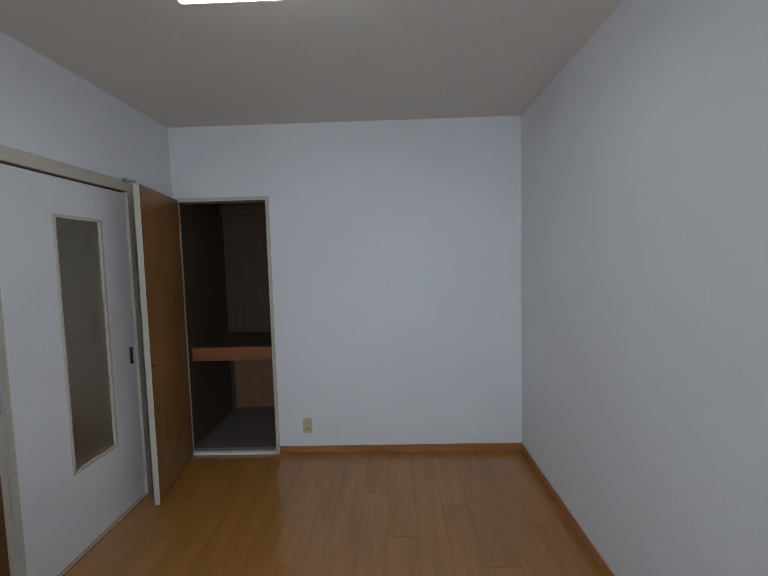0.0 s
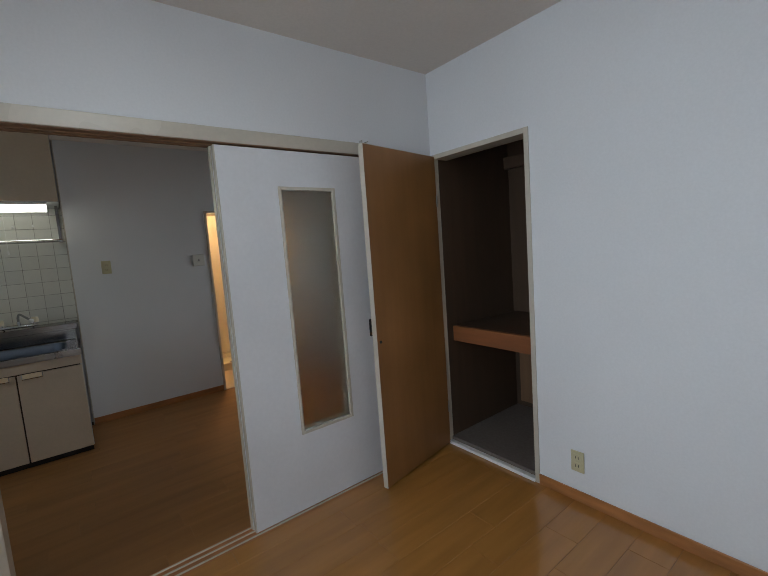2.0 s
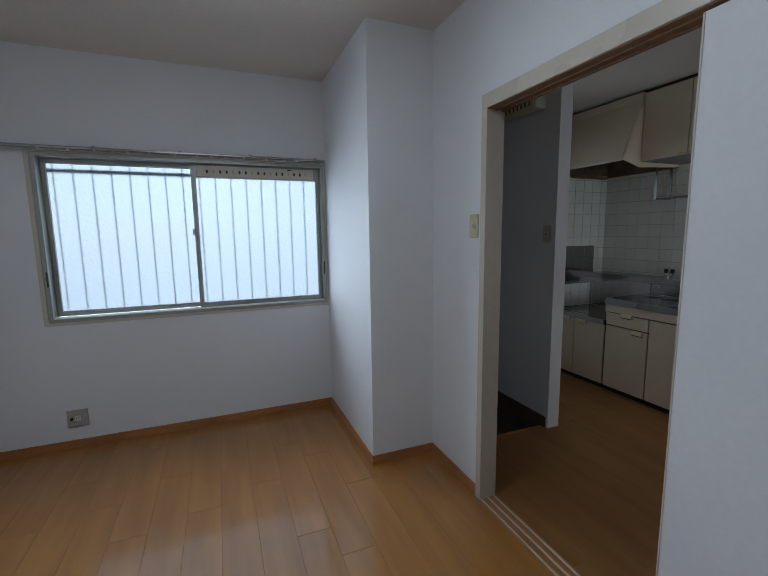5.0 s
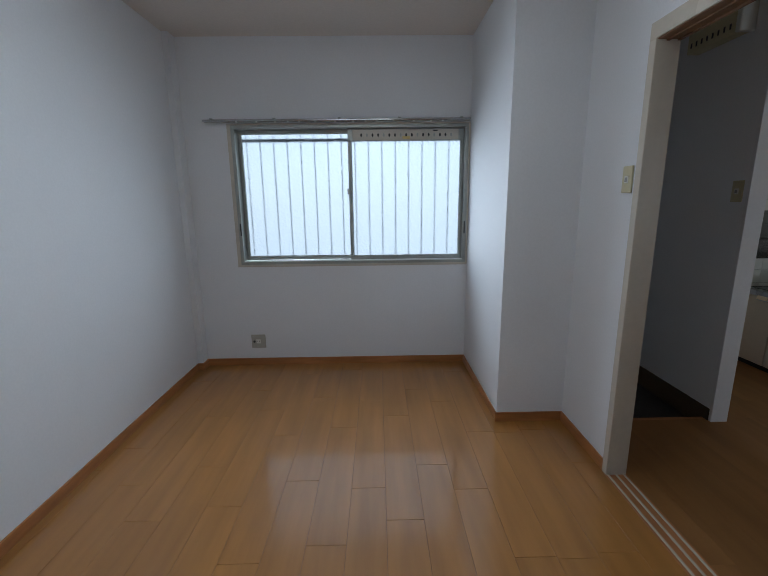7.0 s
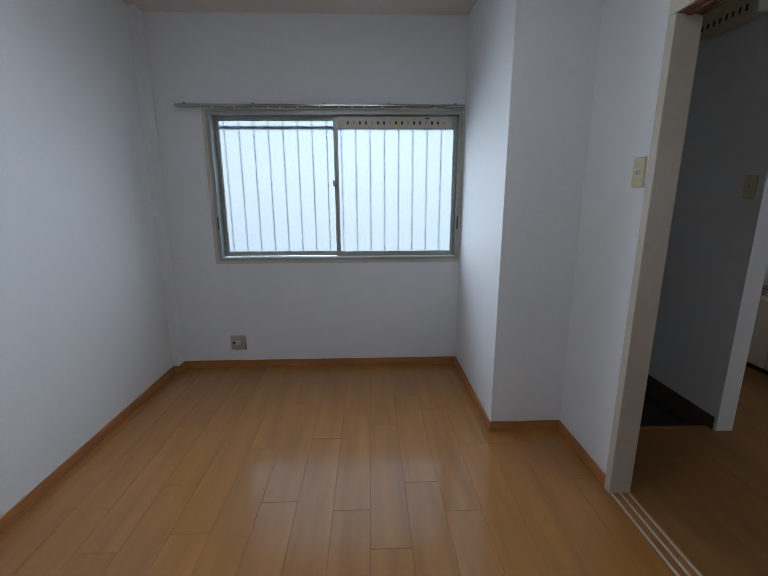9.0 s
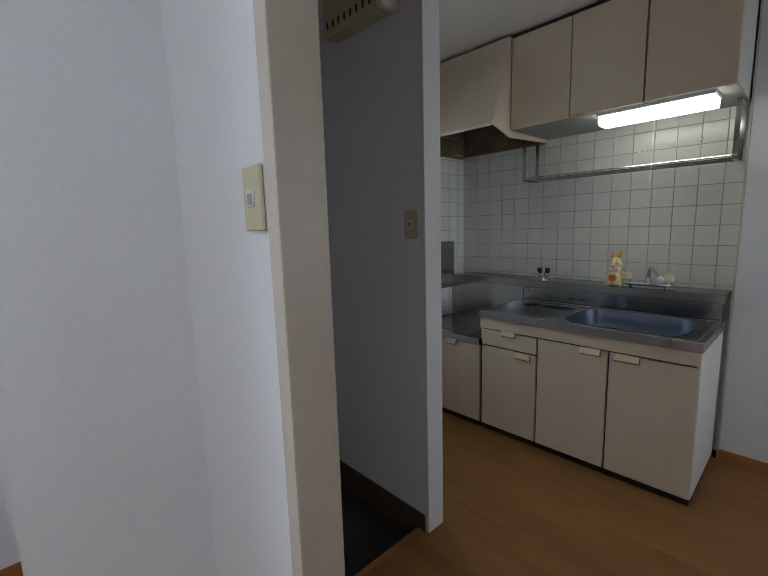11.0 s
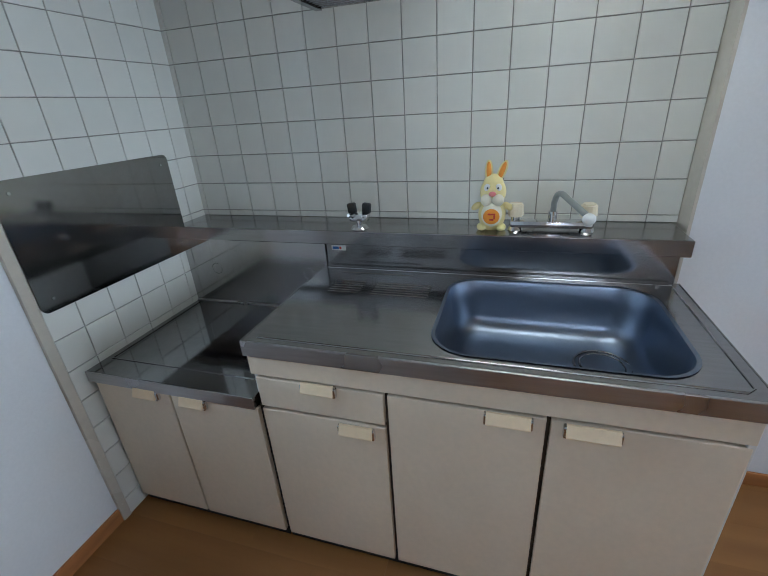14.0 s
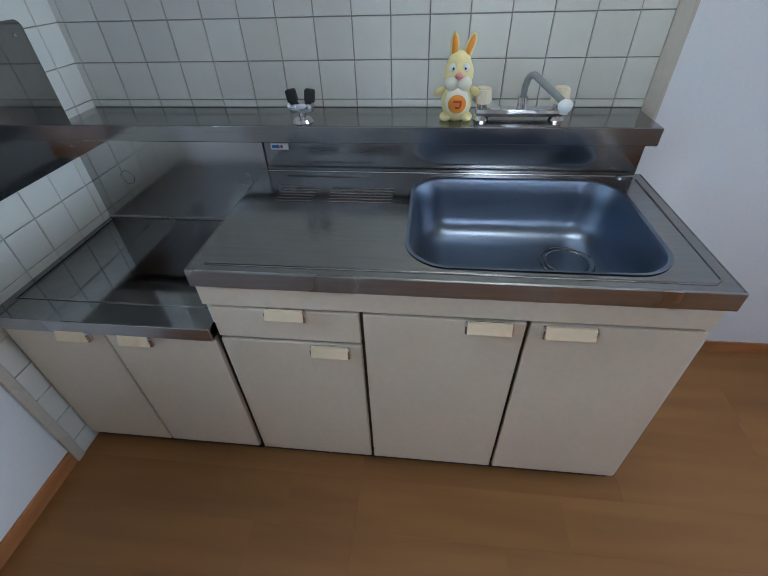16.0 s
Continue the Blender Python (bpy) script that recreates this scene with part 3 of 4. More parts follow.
def plate(name, label, category, c, normal, w, h, mat, kind):
    """A wall plate centred at c, facing the given way (+x, +y, -y), with its rockers or sockets."""
    turn = {"+x": Matrix.Rotation(radians(90), 4, "Z"), "+y": Matrix.Rotation(radians(180), 4, "Z"), "-y": Matrix.Identity(4)}[normal]
    m = Matrix.Translation(c) @ turn
    p = thing(name, label, category, c)
    part("cover_plate", placed(box(-w / 2, w / 2, -0.010, 0.0, -h / 2, h / 2, 0.004), m), mat, p)
    if kind == "switch":
        part("rocker", placed(box(-0.014, 0.014, -0.0135, -0.009, -0.016, 0.016, 0.0015), m), SWITCH_PALE, p)
        part("indicator", placed(box(-0.008, 0.008, -0.0148, -0.013, -0.011, 0.009), m), FAN_GREY, p)
    elif kind in ("socket", "double"):
        for dz in ((-0.024, 0.024) if kind == "socket" else (0.0,)):
            part("socket_face", placed(box(-0.018, 0.018, -0.0125, -0.009, dz - 0.018, dz + 0.018, 0.001), m), SWITCH_PALE if kind == "double" else mat, p)
            part("slot", placed(box(-0.009, -0.006, -0.0132, -0.012, dz - 0.007, dz + 0.007), m), SLOT, p)
            part("slot", placed(box(0.006, 0.009, -0.0132, -0.012, dz - 0.008, dz + 0.008), m), SLOT, p)
    return p


plate("wall_switch", "beige wall switch plate beside the sliding doors", "switch", (-1.70, 0.685, 1.482), "+x", 0.073, 0.122, SWITCH, "switch")
plate("wall_socket", "beige double socket low on the wall", "socket", (-0.703, 3.18, 0.232), "-y", 0.072, 0.118, SWITCH, "socket")
so = plate("wall_socket", "square pale socket plate with aerial outlet", "socket", (0.519, -0.775, 0.217), "+y", 0.122, 0.120, SOCKET_GREY, "double")
part("aerial_outlet", cyl((0.553, -0.766, 0.217), (0.553, -0.756, 0.217), 0.009), SLOT, so)
plate("wall_switch", "beige switch plate on the shaded partition", "switch", (-2.633, 0.22, 1.43), "+x", 0.073, 0.122, SWITCH, "switch")
plate("wall_socket", "beige double socket beside the sink wall", "socket", (-4.30, 1.392, 1.468), "+x", 0.076, 0.122, SWITCH, "socket")
plate("wall_switch", "pale switch plate beside the washroom doorway", "switch", (-4.30, 2.215, 1.471), "+x", 0.118, 0.122, SWITCH_PALE, "switch")
plate("wall_socket", "pale socket low beside the washroom doorway", "socket", (-4.30, 3.17, 0.215), "+x", 0.073, 0.122, SWITCH_PALE, "socket")
mon = thing("intercom_monitor", "white door intercom with a small dark screen", "intercom", (-4.30, 3.2, 1.5))
part("housing", box(-4.30, -4.275, 3.148, 3.265, 1.41, 1.60, 0.006), WHITE_PLASTIC, mon)
part("screen", box(-4.276, -4.273, 3.163, 3.238, 1.525, 1.585), RUBBER, mon, "dark screen")

breaker = thing("breaker_box", "beige breaker box with a slotted cover high on the partition", "breaker box", (-2.633, -0.02, 2.32))
part("housing", box(-2.633, -2.555, -0.25, 0.13, 2.30, 2.47, 0.006), SWITCH, breaker)
part("end_cap", box(-2.633, -2.54, 0.13, 0.165, 2.295, 2.475, 0.008), SWITCH_PALE, breaker)
for k in range(8):
    part("slot", box(-2.5555, -2.553, -0.22 + k * 0.042, -0.208 + k * 0.042, 2.33, 2.36), SLOT, breaker)

# ---- washroom ----
wl = thing("washroom_light", "warm glowing ceiling light in the washroom", "ceiling light", (-5.1, 2.7, H))
part("base", cyl((-5.1, 2.7, H - 0.02), (-5.1, 2.7, H), 0.13, 24), WHITE_PLASTIC, wl)
dome = bmesh.new()
add_ball(dome, (-5.1, 2.7, H - 0.05), 0.12, 0.12, 0.06)
part("cover", dome, BATH_BULB, wl, "warm lit cover", True)
pan = thing("washing_machine_pan", "ivory plastic washing machine tray on the floor", "washing machine tray", (-5.35, 2.8, 0))
part("tray_floor", box(-5.69, -5.05, 2.25, 3.05, 0.004, 0.03), PAN_PLASTIC, pan)
for a, b, c, e in ((-5.09, -5.05, 2.25, 3.05), (-5.69, -5.65, 2.25, 3.05), (-5.65, -5.09, 2.25, 2.29), (-5.65, -5.09, 3.01, 3.05)):
    part("rim", box(a, b, c, e, 0.03, 0.10, 0.008), PAN_PLASTIC, pan)
part("drain", cyl((-5.3, 2.75, 0.03), (-5.3, 2.75, 0.05), 0.05, 20), FAN_GREY, pan)
wt = thing("washing_machine_tap", "chrome washing machine tap on the washroom wall", "tap", (-5.70, 3.06, 1.2))
part("body", tube([(-5.70, 3.06, 1.2), (-5.62, 3.06, 1.2), (-5.60, 3.05, 1.19), (-5.56, 2.99, 1.16)], 0.013), CHROME, wt, smooth=True)
part("handle", box(-5.63, -5.61, 3.03, 3.09, 1.235, 1.25, 0.004), CHROME, wt)
part("stem", cyl((-5.62, 3.06, 1.2), (-5.62, 3.06, 1.24), 0.006), CHROME, wt)
plate("wall_socket", "pale socket on the washroom wall", "socket", (-5.70, 3.10, 1.40), "+x", 0.073, 0.122, SWITCH_PALE, "socket")
bd = thing("washroom_inner_door", "pale wooden inner door with a lever handle, ajar", "door", (-4.8, 3.10, 0.01))
part("leaf", placed(box(-0.30, 0.30, -0.016, 0.016, 0, 1.94, 0.002), pose(-4.80, 3.06, 0.014, 0, 0, -4)), BATH_DOOR, bd)
for sgn in (-1, 1):
    part("lever", tube([(-4.60, 3.09 + sgn * 0.018, 0.98), (-4.60, 3.09 + sgn * 0.055, 0.98), (-4.63, 3.09 + sgn * 0.06, 0.98), (-4.71, 3.095 + sgn * 0.06, 0.975)], 0.008), CHROME, bd, "chrome lever", True)
    part("rose", cyl((-4.60, 3.09, 0.98), (-4.60, 3.09 + sgn * 0.026, 0.98), 0.024, 20), CHROME, bd)

# ---- kitchen: base units ----
FX = -3.655


def grip(parent, y0, y1, z0, z1):
    rim = part("handle", box(FX, FX + 0.018, y0 - 0.002, y1 + 0.002, z0 - 0.003, z1 - 0.004, 0.006), CHROME, parent, "cream handle in a chrome rim")
    prof = [(FX + 0.010, z0 + 0.006), (FX + 0.025, z0 + 0.006), (FX + 0.027, z0 + 0.010), (FX + 0.016, z1 + 0.001), (FX + 0.010, z1 + 0.001)]
    part("grip", extruded(prof, "y", y0 + 0.0045, y1 - 0.0045), CREAM_DEEP, rim, "cream plastic grip")


def front(name, parent, y0, y1, z0, z1, handle):
    d = part(name, box(FX - 0.018, FX, y0, y1, z0, z1, 0.0034), CREAM, parent)
    grip(d, *handle)
    return d


sink_unit = thing("sink_cabinet", "cream laminate sink cabinet with a drawer and three doors", "kitchen cabinet", (-3.9, 0.5, 0))
# Dark body and rail make the gaps between the fronts look shaded.
part("body", box(-4.24, FX - 0.021, -0.098, 1.086, 0.065, 0.560), GAP_BROWN, sink_unit)
part("front_rail", box(FX - 0.040, FX - 0.021, -0.098, 1.086, 0.560, 0.800), GAP_BROWN, sink_unit)
part("side_panel", box(-4.24, FX - 0.002, 1.086, 1.102, 0.045, 0.800, 0.0015), CREAM_SIDE, sink_unit, "white side panel")
part("side_panel", box(-4.24, FX - 0.016, -0.110, -0.098, 0.650, 0.800), CREAM_SIDE, sink_unit, "white side panel")
part("plinth", box(-4.24, -3.674, -0.105, 1.095, 0.0, 0.045), BLACK, sink_unit, "black plinth")
part("fascia", box(FX - 0.018, FX + 0.001, -0.108, 1.10, 0.728, 0.802, 0.0015), CREAM, sink_unit)
front("drawer", sink_unit, -0.096, 0.292, 0.614, 0.718, (0.055, 0.160, 0.697, 0.732))
front("door", sink_unit, -0.096, 0.292, 0.042, 0.604, (0.155, 0.262, 0.568, 0.606))
front("door", sink_unit, 0.302, 0.696, 0.042, 0.718, (0.552, 0.665, 0.688, 0.725))
front("door", sink_unit, 0.706, 1.098, 0.042, 0.718, (0.733, 0.855, 0.685, 0.723))

gas_unit = thing("stove_cabinet", "low cream laminate stove cabinet with two doors", "kitchen cabinet", (-3.9, -0.45, 0))
part("body", box(-4.24, FX - 0.021, -0.768, -0.114, 0.045, 0.605), GAP_BROWN, gas_unit)
part("plinth", box(-4.24, -3.674, -0.768, -0.114, 0.0, 0.045), BLACK, gas_unit, "black plinth")
front("door", gas_unit, -0.768, -0.452, 0.042, 0.598, (-0.584, -0.486, 0.572, 0.610))
front("door", gas_unit, -0.445, -0.114, 0.042, 0.598, (-0.397, -0.299, 0.568, 0.606))

# stove top: shallow steel tray with a raised rim
stove = thing("stove_worktop", "low stainless steel stove worktop with a raised rim", "worktop", (-3.9, -0.45, 0.61))
part("plate", box(-4.235, FX + 0.012, -0.775, -0.112, 0.605, 0.646, 0.003), STEEL_STOVE, stove)
part("front_lip", box(FX + 0.012, FX + 0.0155, -0.775, -0.112, 0.605, 0.647, 0.0015), STEEL_EDGE, stove)
for a, b, c, e in ((FX - 0.075, FX - 0.072, -0.75, -0.14), (-4.20, FX - 0.075, -0.750, -0.747), (-4.20, FX - 0.075, -0.143, -0.140)):
    part("bead", box(a, b, c, e, 0.646, 0.6485), STEEL, stove)
splash = thing("steel_splashback", "stainless steel splashback behind the stove", "splashback", (-4.22, -0.45, 0.65))
part("sheet", box(-4.24, -4.215, -0.788, -0.100, 0.646, 0.955), STEEL_PANEL, splash)
part("seam", box(-4.215, -4.207, -0.775, -0.112, 0.646, 0.6525, 0.002), STEEL_EDGE, splash, "raised seam along the worktop")
for yy in (-0.629, -0.187):
    ringpts = arc((-4.2155, yy, 0.808), (0, 1, 0), (0, 0, 1), 0.024, 0, 360, 28)
    part("hole_cover", tube(ringpts, 0.0014, 6), STEEL, splash)

# sink top with a pressed bowl
top = thing("sink_worktop", "stainless steel worktop with a pressed sink bowl and drainboard", "sink", (-3.93, 0.5, 0.80))
X0, X1, Y0, Y1, ZT = -4.225, -3.640, -0.108, 1.106, 0.847


def rounded(cx, cy, hx, hy, r, n=10):
    out = []
    for sx, sy, a in ((1, 1, 0), (-1, 1, 90), (-1, -1, 180), (1, -1, 270)):
        for k in range(n + 1):
            t = radians(a + 90 * k / n)
            out.append((cx + sx * (hx - r) + r * math.cos(t), cy + sy * (hy - r) + r * math.sin(t)))
    return out


BCX, BCY, BHX, BHY = -3.928, 0.708, 0.236, 0.304
bm = bmesh.new()
inner = [bm.verts.new((x, y, ZT)) for x, y in rounded(BCX, BCY, BHX, BHY, 0.105)]
outer = []
for v in inner:
    dx, dy = v.co.x - BCX, v.co.y - BCY
    fx = ((X1 if dx > 0 else X0) - BCX) / dx if abs(dx) > 1e-6 else 1e9
    fy = ((Y1 if dy > 0 else Y0) - BCY) / dy if abs(dy) > 1e-6 else 1e9
    s = min(fx, fy)
    outer.append(bm.verts.new((BCX + dx * s, BCY + dy * s, ZT)))
corners = [bm.verts.new((x, y, ZT)) for x, y in ((X1, Y1), (X0, Y1), (X0, Y0), (X1, Y0))]
n = len(inner)


def edge_at(v):
    """Which side of the plate a rim point lies on, counted round from the front."""
    for side_no, d in enumerate((v.co.x - X1, v.co.y - Y1, v.co.x - X0, v.co.y - Y0)):
        if abs(d) < 1e-6:
            return side_no


for k in range(n):
    a, b = outer[k], outer[(k + 1) % n]
    ring = [inner[k], a]
    side_no = edge_at(a)
    while side_no != edge_at(b):
        ring.append(corners[side_no])
        side_no = (side_no + 1) % 4
    bm.faces.new(ring + [b, inner[(k + 1) % n]])
part("top_plate", bm, STEEL, top)
part("front_edge", box(X1 - 0.004, X1 + 0.003, Y0, Y1 + 0.002, 0.800, ZT + 0.0015, 0.0025), STEEL_EDGE, top)
part("side_edge", box(X0, X1 - 0.004, Y1 - 0.003, Y1 + 0.002, 0.800, ZT + 0.0015, 0.002), STEEL, top)
part("side_edge", box(X0, X1 - 0.004, Y0 - 0.002, Y0 + 0.003, 0.800, ZT + 0.0015, 0.002), STEEL, top)
bm = bmesh.new()
loops = []
for inset, z in ((0.0, ZT), (-0.006, ZT + 0.0025), (0.003, ZT + 0.001), (0.008, ZT - 0.008), (0.012, ZT - 0.06), (0.022, ZT - 0.125), (0.038, ZT - 0.155), (0.065, ZT - 0.172), (0.10, ZT - 0.178)):
    loops.append([bm.verts.new((x, y, z)) for x, y in rounded(BCX, BCY, BHX - inset, BHY - inset, max(0.105 - inset * 0.55, 0.03))])
for a, b in zip(loops, loops[1:]):
    for k in range(n):
        bm.faces.new((a[k], a[(k + 1) % n], b[(k + 1) % n], b[k]))
bm.faces.new(loops[-1])
part("bowl", bm, STEEL_BOWL, top, "deep steel bowl, tinted blue-grey for reflected daylight", True)
dx, dy, dz = -3.98, 0.872, ZT - 0.1775
part("drain_ring", tube(arc((dx, dy, dz + 0.002), (1, 0, 0), (0, 1, 0), 0.078, 0, 360, 40), 0.004, 8), STEEL, top, smooth=True)
part("drain_ring", tube(arc((dx, dy, dz + 0.002), (1, 0, 0), (0, 1, 0), 0.062, 0, 360, 40), 0.003, 8), STEEL, top, smooth=True)
part("drain_cover", cyl((dx, dy, dz), (dx, dy, dz + 0.004), 0.058, 32), STEEL_BOWL, top)
ridges = [(-4.165, -0.01, 0.26)] + [(-4.085 + k * 0.018, 0.0, 0.11) for k in range(6)] + [(-4.085 + k * 0.018, 0.155, 0.345) for k in range(6)]
for rx, ya, yb in ridges:
    part("drain_ridge", extruded([(rx - 0.0045, ZT - 0.001), (rx - 0.001, ZT + 0.0022), (rx + 0.001, ZT + 0.0022), (rx + 0.0045, ZT - 0.001)], "y", ya, yb), STEEL, top)
for k in range(4):
    for yy in (0.155, 0.195):
        part("drain_ridge", extruded([(-3.87 + k * 0.024, ZT - 0.001), (-3.864 + k * 0.024, ZT + 0.0003), (-3.858 + k * 0.024, ZT - 0.001)], "y", yy, yy + 0.022), STEEL, top)
part("rim_bead", tube([(-3.668, -0.07, ZT), (-3.668, 1.06, ZT), (-3.685, 1.078, ZT), (-4.18, 1.078, ZT)], 0.003, 8), STEEL, top, smooth=True)
part("rim_bead", tube([(-4.205, -0.09, ZT), (-4.205, 1.08, ZT)], 0.004, 8), STEEL, top, smooth=True)
part("overflow_cap", cyl((-4.192, 1.035, ZT), (-4.192, 1.035, ZT + 0.004), 0.008, 16), CHROME, top)

ledge = thing("steel_ledge", "stainless steel back ledge over the sink and stove", "shelf", (-4.3, 0.15, 0.85))
part("riser", box(-4.24, -4.224, -0.098, 1.090, ZT, 0.955), STEEL, ledge)
part("shelf_top", box(-4.388, -4.186, -0.786, 1.104, 0.985, 1.0, 0.002), STEEL, ledge)
part("shelf_front", box(-4.192, -4.184, -0.786, 1.105, 0.948, 1.0, 0.0025), STEEL, ledge)
part("shelf_back", box(-4.388, -4.24, -0.786, 1.06, 0.05, 0.985), CREAM_SIDE, ledge)
part("end_cap", box(-4.388, -4.192, 1.100, 1.105, 0.948, 0.998), STEEL, ledge)
part("sticker", box(-4.2239, -4.2231, -0.075, -0.015, 0.912, 0.932), WHITE_PLASTIC, ledge, "small white and blue sticker")
part("sticker_print", box(-4.2231, -4.2226, -0.070, -0.045, 0.917, 0.927), BLUE_LABEL, ledge)
part("sticker_print", box(-4.2231, -4.2226, -0.042, -0.034, 0.917, 0.927), TOY_RED, ledge)

panel = thing("steel_heat_panel", "rounded stainless steel heat panel on the tiled wall", "heat panel", (-3.92, -0.777, 1.08))
pts = rounded(-3.918, 1.086, 0.323, 0.201, 0.022, 6)
part("sheet", extruded(pts, "y", -0.7775, -0.771), STEEL_PANEL, panel)
for a in (-4.20, -3.64):
    for c in (0.925, 1.25):
        part("screw", cyl((a, -0.7715, c), (a, -0.769, c), 0.005, 10), CHROME, panel)

# ---- kitchen: wall units, lamp, hood, rack ----
CX = -3.872


def wall_cabinet(y0, y1, splits, label):
    c = thing("wall_cabinet", label, "kitchen cabinet", (-4.1, (y0 + y1) / 2, 2.03), "wall cabinets")
    part("body", box(-4.388, CX - 0.019, y0 + 0.001, y1 - 0.001, 2.035, 2.592), CREAM_SIDE, c)
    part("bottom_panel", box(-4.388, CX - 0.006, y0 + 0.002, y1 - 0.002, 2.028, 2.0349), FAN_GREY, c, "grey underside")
    ys = [y0, *splits, y1]
    for a, b in zip(ys, ys[1:]):
        part("door", box(CX - 0.018, CX, a + 0.0025, b - 0.0025, 2.030, 2.588, 0.002), CREAM, c)
    return c


wall_cabinet(-0.03, 0.732, [0.351], "cream laminate wall cabinet with two doors above the sink")
wall_cabinet(0.736, 1.11, [], "cream laminate wall cabinet with one door above the sink")
# Solid strip; its dark colour stands in for the shaded gap.
structure("trim_cabinet_filler", box(-4.388, CX - 0.03, -0.79, 1.11, 2.594, H), GAP_BROWN, "strip coloured as the shaded gap between cabinets and ceiling", "trim")
solid("tape_piece", box(CX + 0.0005, CX + 0.0018, 0.27, 0.35, 2.031, 2.048), YELLOWED_TAPE, "strip of yellowed tape on the cabinet door edge", "tape")
solid("tape_piece", box(CX + 0.0005, CX + 0.0018, 0.356, 0.43, 2.031, 2.044), YELLOWED_TAPE, "strip of yellowed tape on the cabinet door edge", "tape")

tube_lamp = thing("sink_light", "lit fluorescent lamp under the wall cabinets", "lamp", (-3.98, 0.76, 2.0))
part("housing", box(-4.07, -3.90, 0.495, 1.03, 2.010, 2.028, 0.003), WHITE_PLASTIC, tube_lamp)
part("cover", extruded([(-4.065, 2.010), (-4.055, 1.972), (-4.035, 1.962), (-3.935, 1.962), (-3.912, 1.975), (-3.905, 2.010)], "y", 0.50, 1.025), SINK_TUBE, tube_lamp, "glowing white cover")
part("pull_cord", cyl((-4.045, 0.745, 1.655), (-4.045, 0.745, 1.966), 0.0014, 6), WHITE_PLASTIC, tube_lamp, "thin pull cord")
part("pull_bob", cyl((-4.045, 0.745, 1.625), (-4.045, 0.745, 1.655), 0.006, 10), WHITE_PLASTIC, tube_lamp)

hood = thing("range_hood", "cream metal range hood with a greasy brown inside", "range hood", (-4.0, -0.41, 2.03))
HY0, HY1 = -0.776, -0.034
front_prof = [(-3.640, 2.045), (-3.852, 2.530), (-3.852, 2.60), (-3.862, 2.60), (-3.866, 2.528), (-3.652, 2.040)]
part("front_panel", extruded(front_prof, "y", HY0, HY1), CREAM, hood)
side = [(-3.646, 2.042), (-3.858, 2.530), (-3.858, 2.60), (-4.388, 2.60), (-4.388, 2.012), (-4.33, 2.005), (-3.87, 1.985), (-3.72, 2.028)]
for ya, yb in ((HY0, HY0 + 0.008), (HY1 - 0.008, HY1)):
    part("side_panel", extruded(side, "y", ya, yb), CREAM, hood)
part("back_panel", box(-4.388, -4.380, HY0 + 0.008, HY1 - 0.008, 2.012, 2.60), HOOD_INSIDE, hood, "greasy brown inside")
lining = [(-3.662, 2.046), (-3.872, 2.528), (-4.380, 2.56), (-4.380, 2.57), (-3.868, 2.54), (-3.658, 2.047)]
part("inside_lining", extruded(lining, "y", HY0 + 0.008, HY1 - 0.008), HOOD_INSIDE, hood, "greasy brown inside")
for ya, yb in ((HY0 + 0.0085, HY0 + 0.011), (HY1 - 0.011, HY1 - 0.0085)):
    part("inside_lining", extruded([(-3.68, 2.035), (-3.87, 2.50), (-4.378, 2.55), (-4.378, 2.02), (-3.87, 1.992)], "y", ya, yb), HOOD_INSIDE, hood, "greasy brown inside")
part("lip", box(-3.652, -3.636, HY0, HY1, 2.030, 2.050, 0.004), CREAM, hood)
part("rim", box(-4.388, -4.35, HY0, HY1, 2.000, 2.012), CLOSET_LIGHT, hood, "brown lower rim")
part("rim", box(-4.35, -3.87, HY0, HY0 + 0.03, 1.985, 2.005), CLOSET_LIGHT, hood, "brown lower rim")
fan = part("fan", box(-4.26, -3.96, HY0 + 0.012, HY0 + 0.045, 2.13, 2.43, 0.01), FAN_GREY, hood, "grey plastic fan in the hood")
part("fan_ring", tube(arc((-4.11, HY0 + 0.05, 2.28), (1, 0, 0), (0, 0, 1), 0.115, 0, 360, 30), 0.012, 8), FAN_GREY, fan, smooth=True)
part("fan_hole", cyl((-4.11, HY0 + 0.040, 2.28), (-4.11, HY0 + 0.052, 2.28), 0.108, 28), RUBBER, fan)
part("fan_hub", cyl((-4.11, HY0 + 0.050, 2.28), (-4.11, HY0 + 0.075, 2.28), 0.04, 20), FAN_GREY, fan)
for k in range(4):
    m = Matrix.Translation((-4.11, HY0 + 0.06, 2.28)) @ Matrix.Rotation(radians(45 + 90 * k), 4, "Y")
    part("fan_blade", placed(box(0.03, 0.10, -0.004, 0.004, -0.028, 0.028, 0.002), m), FAN_GREY, fan)
part("badge", box(-3.662, -3.657, -0.71, -0.67, 2.105, 2.112), SLOT, hood, "small dark badge")

rack = thing("dish_rack", "stainless steel wire dish rack hung under the cabinets", "dish rack", (-4.27, 0.49, 1.73))
for yy in (-0.10, 1.075):
    part("hanger", box(-4.178, -4.172, yy, yy + 0.022, 1.722, 2.028), STEEL, rack)
    part("hanger", box(-4.372, -4.366, yy, yy + 0.022, 1.722, 2.028), STEEL, rack)
    part("foot", box(-4.366, -4.178, yy, yy + 0.022, 1.722, 1.726), STEEL, rack)
    part("top_strap", box(-4.366, -4.178, yy, yy + 0.022, 2.022, 2.0275), STEEL, rack)
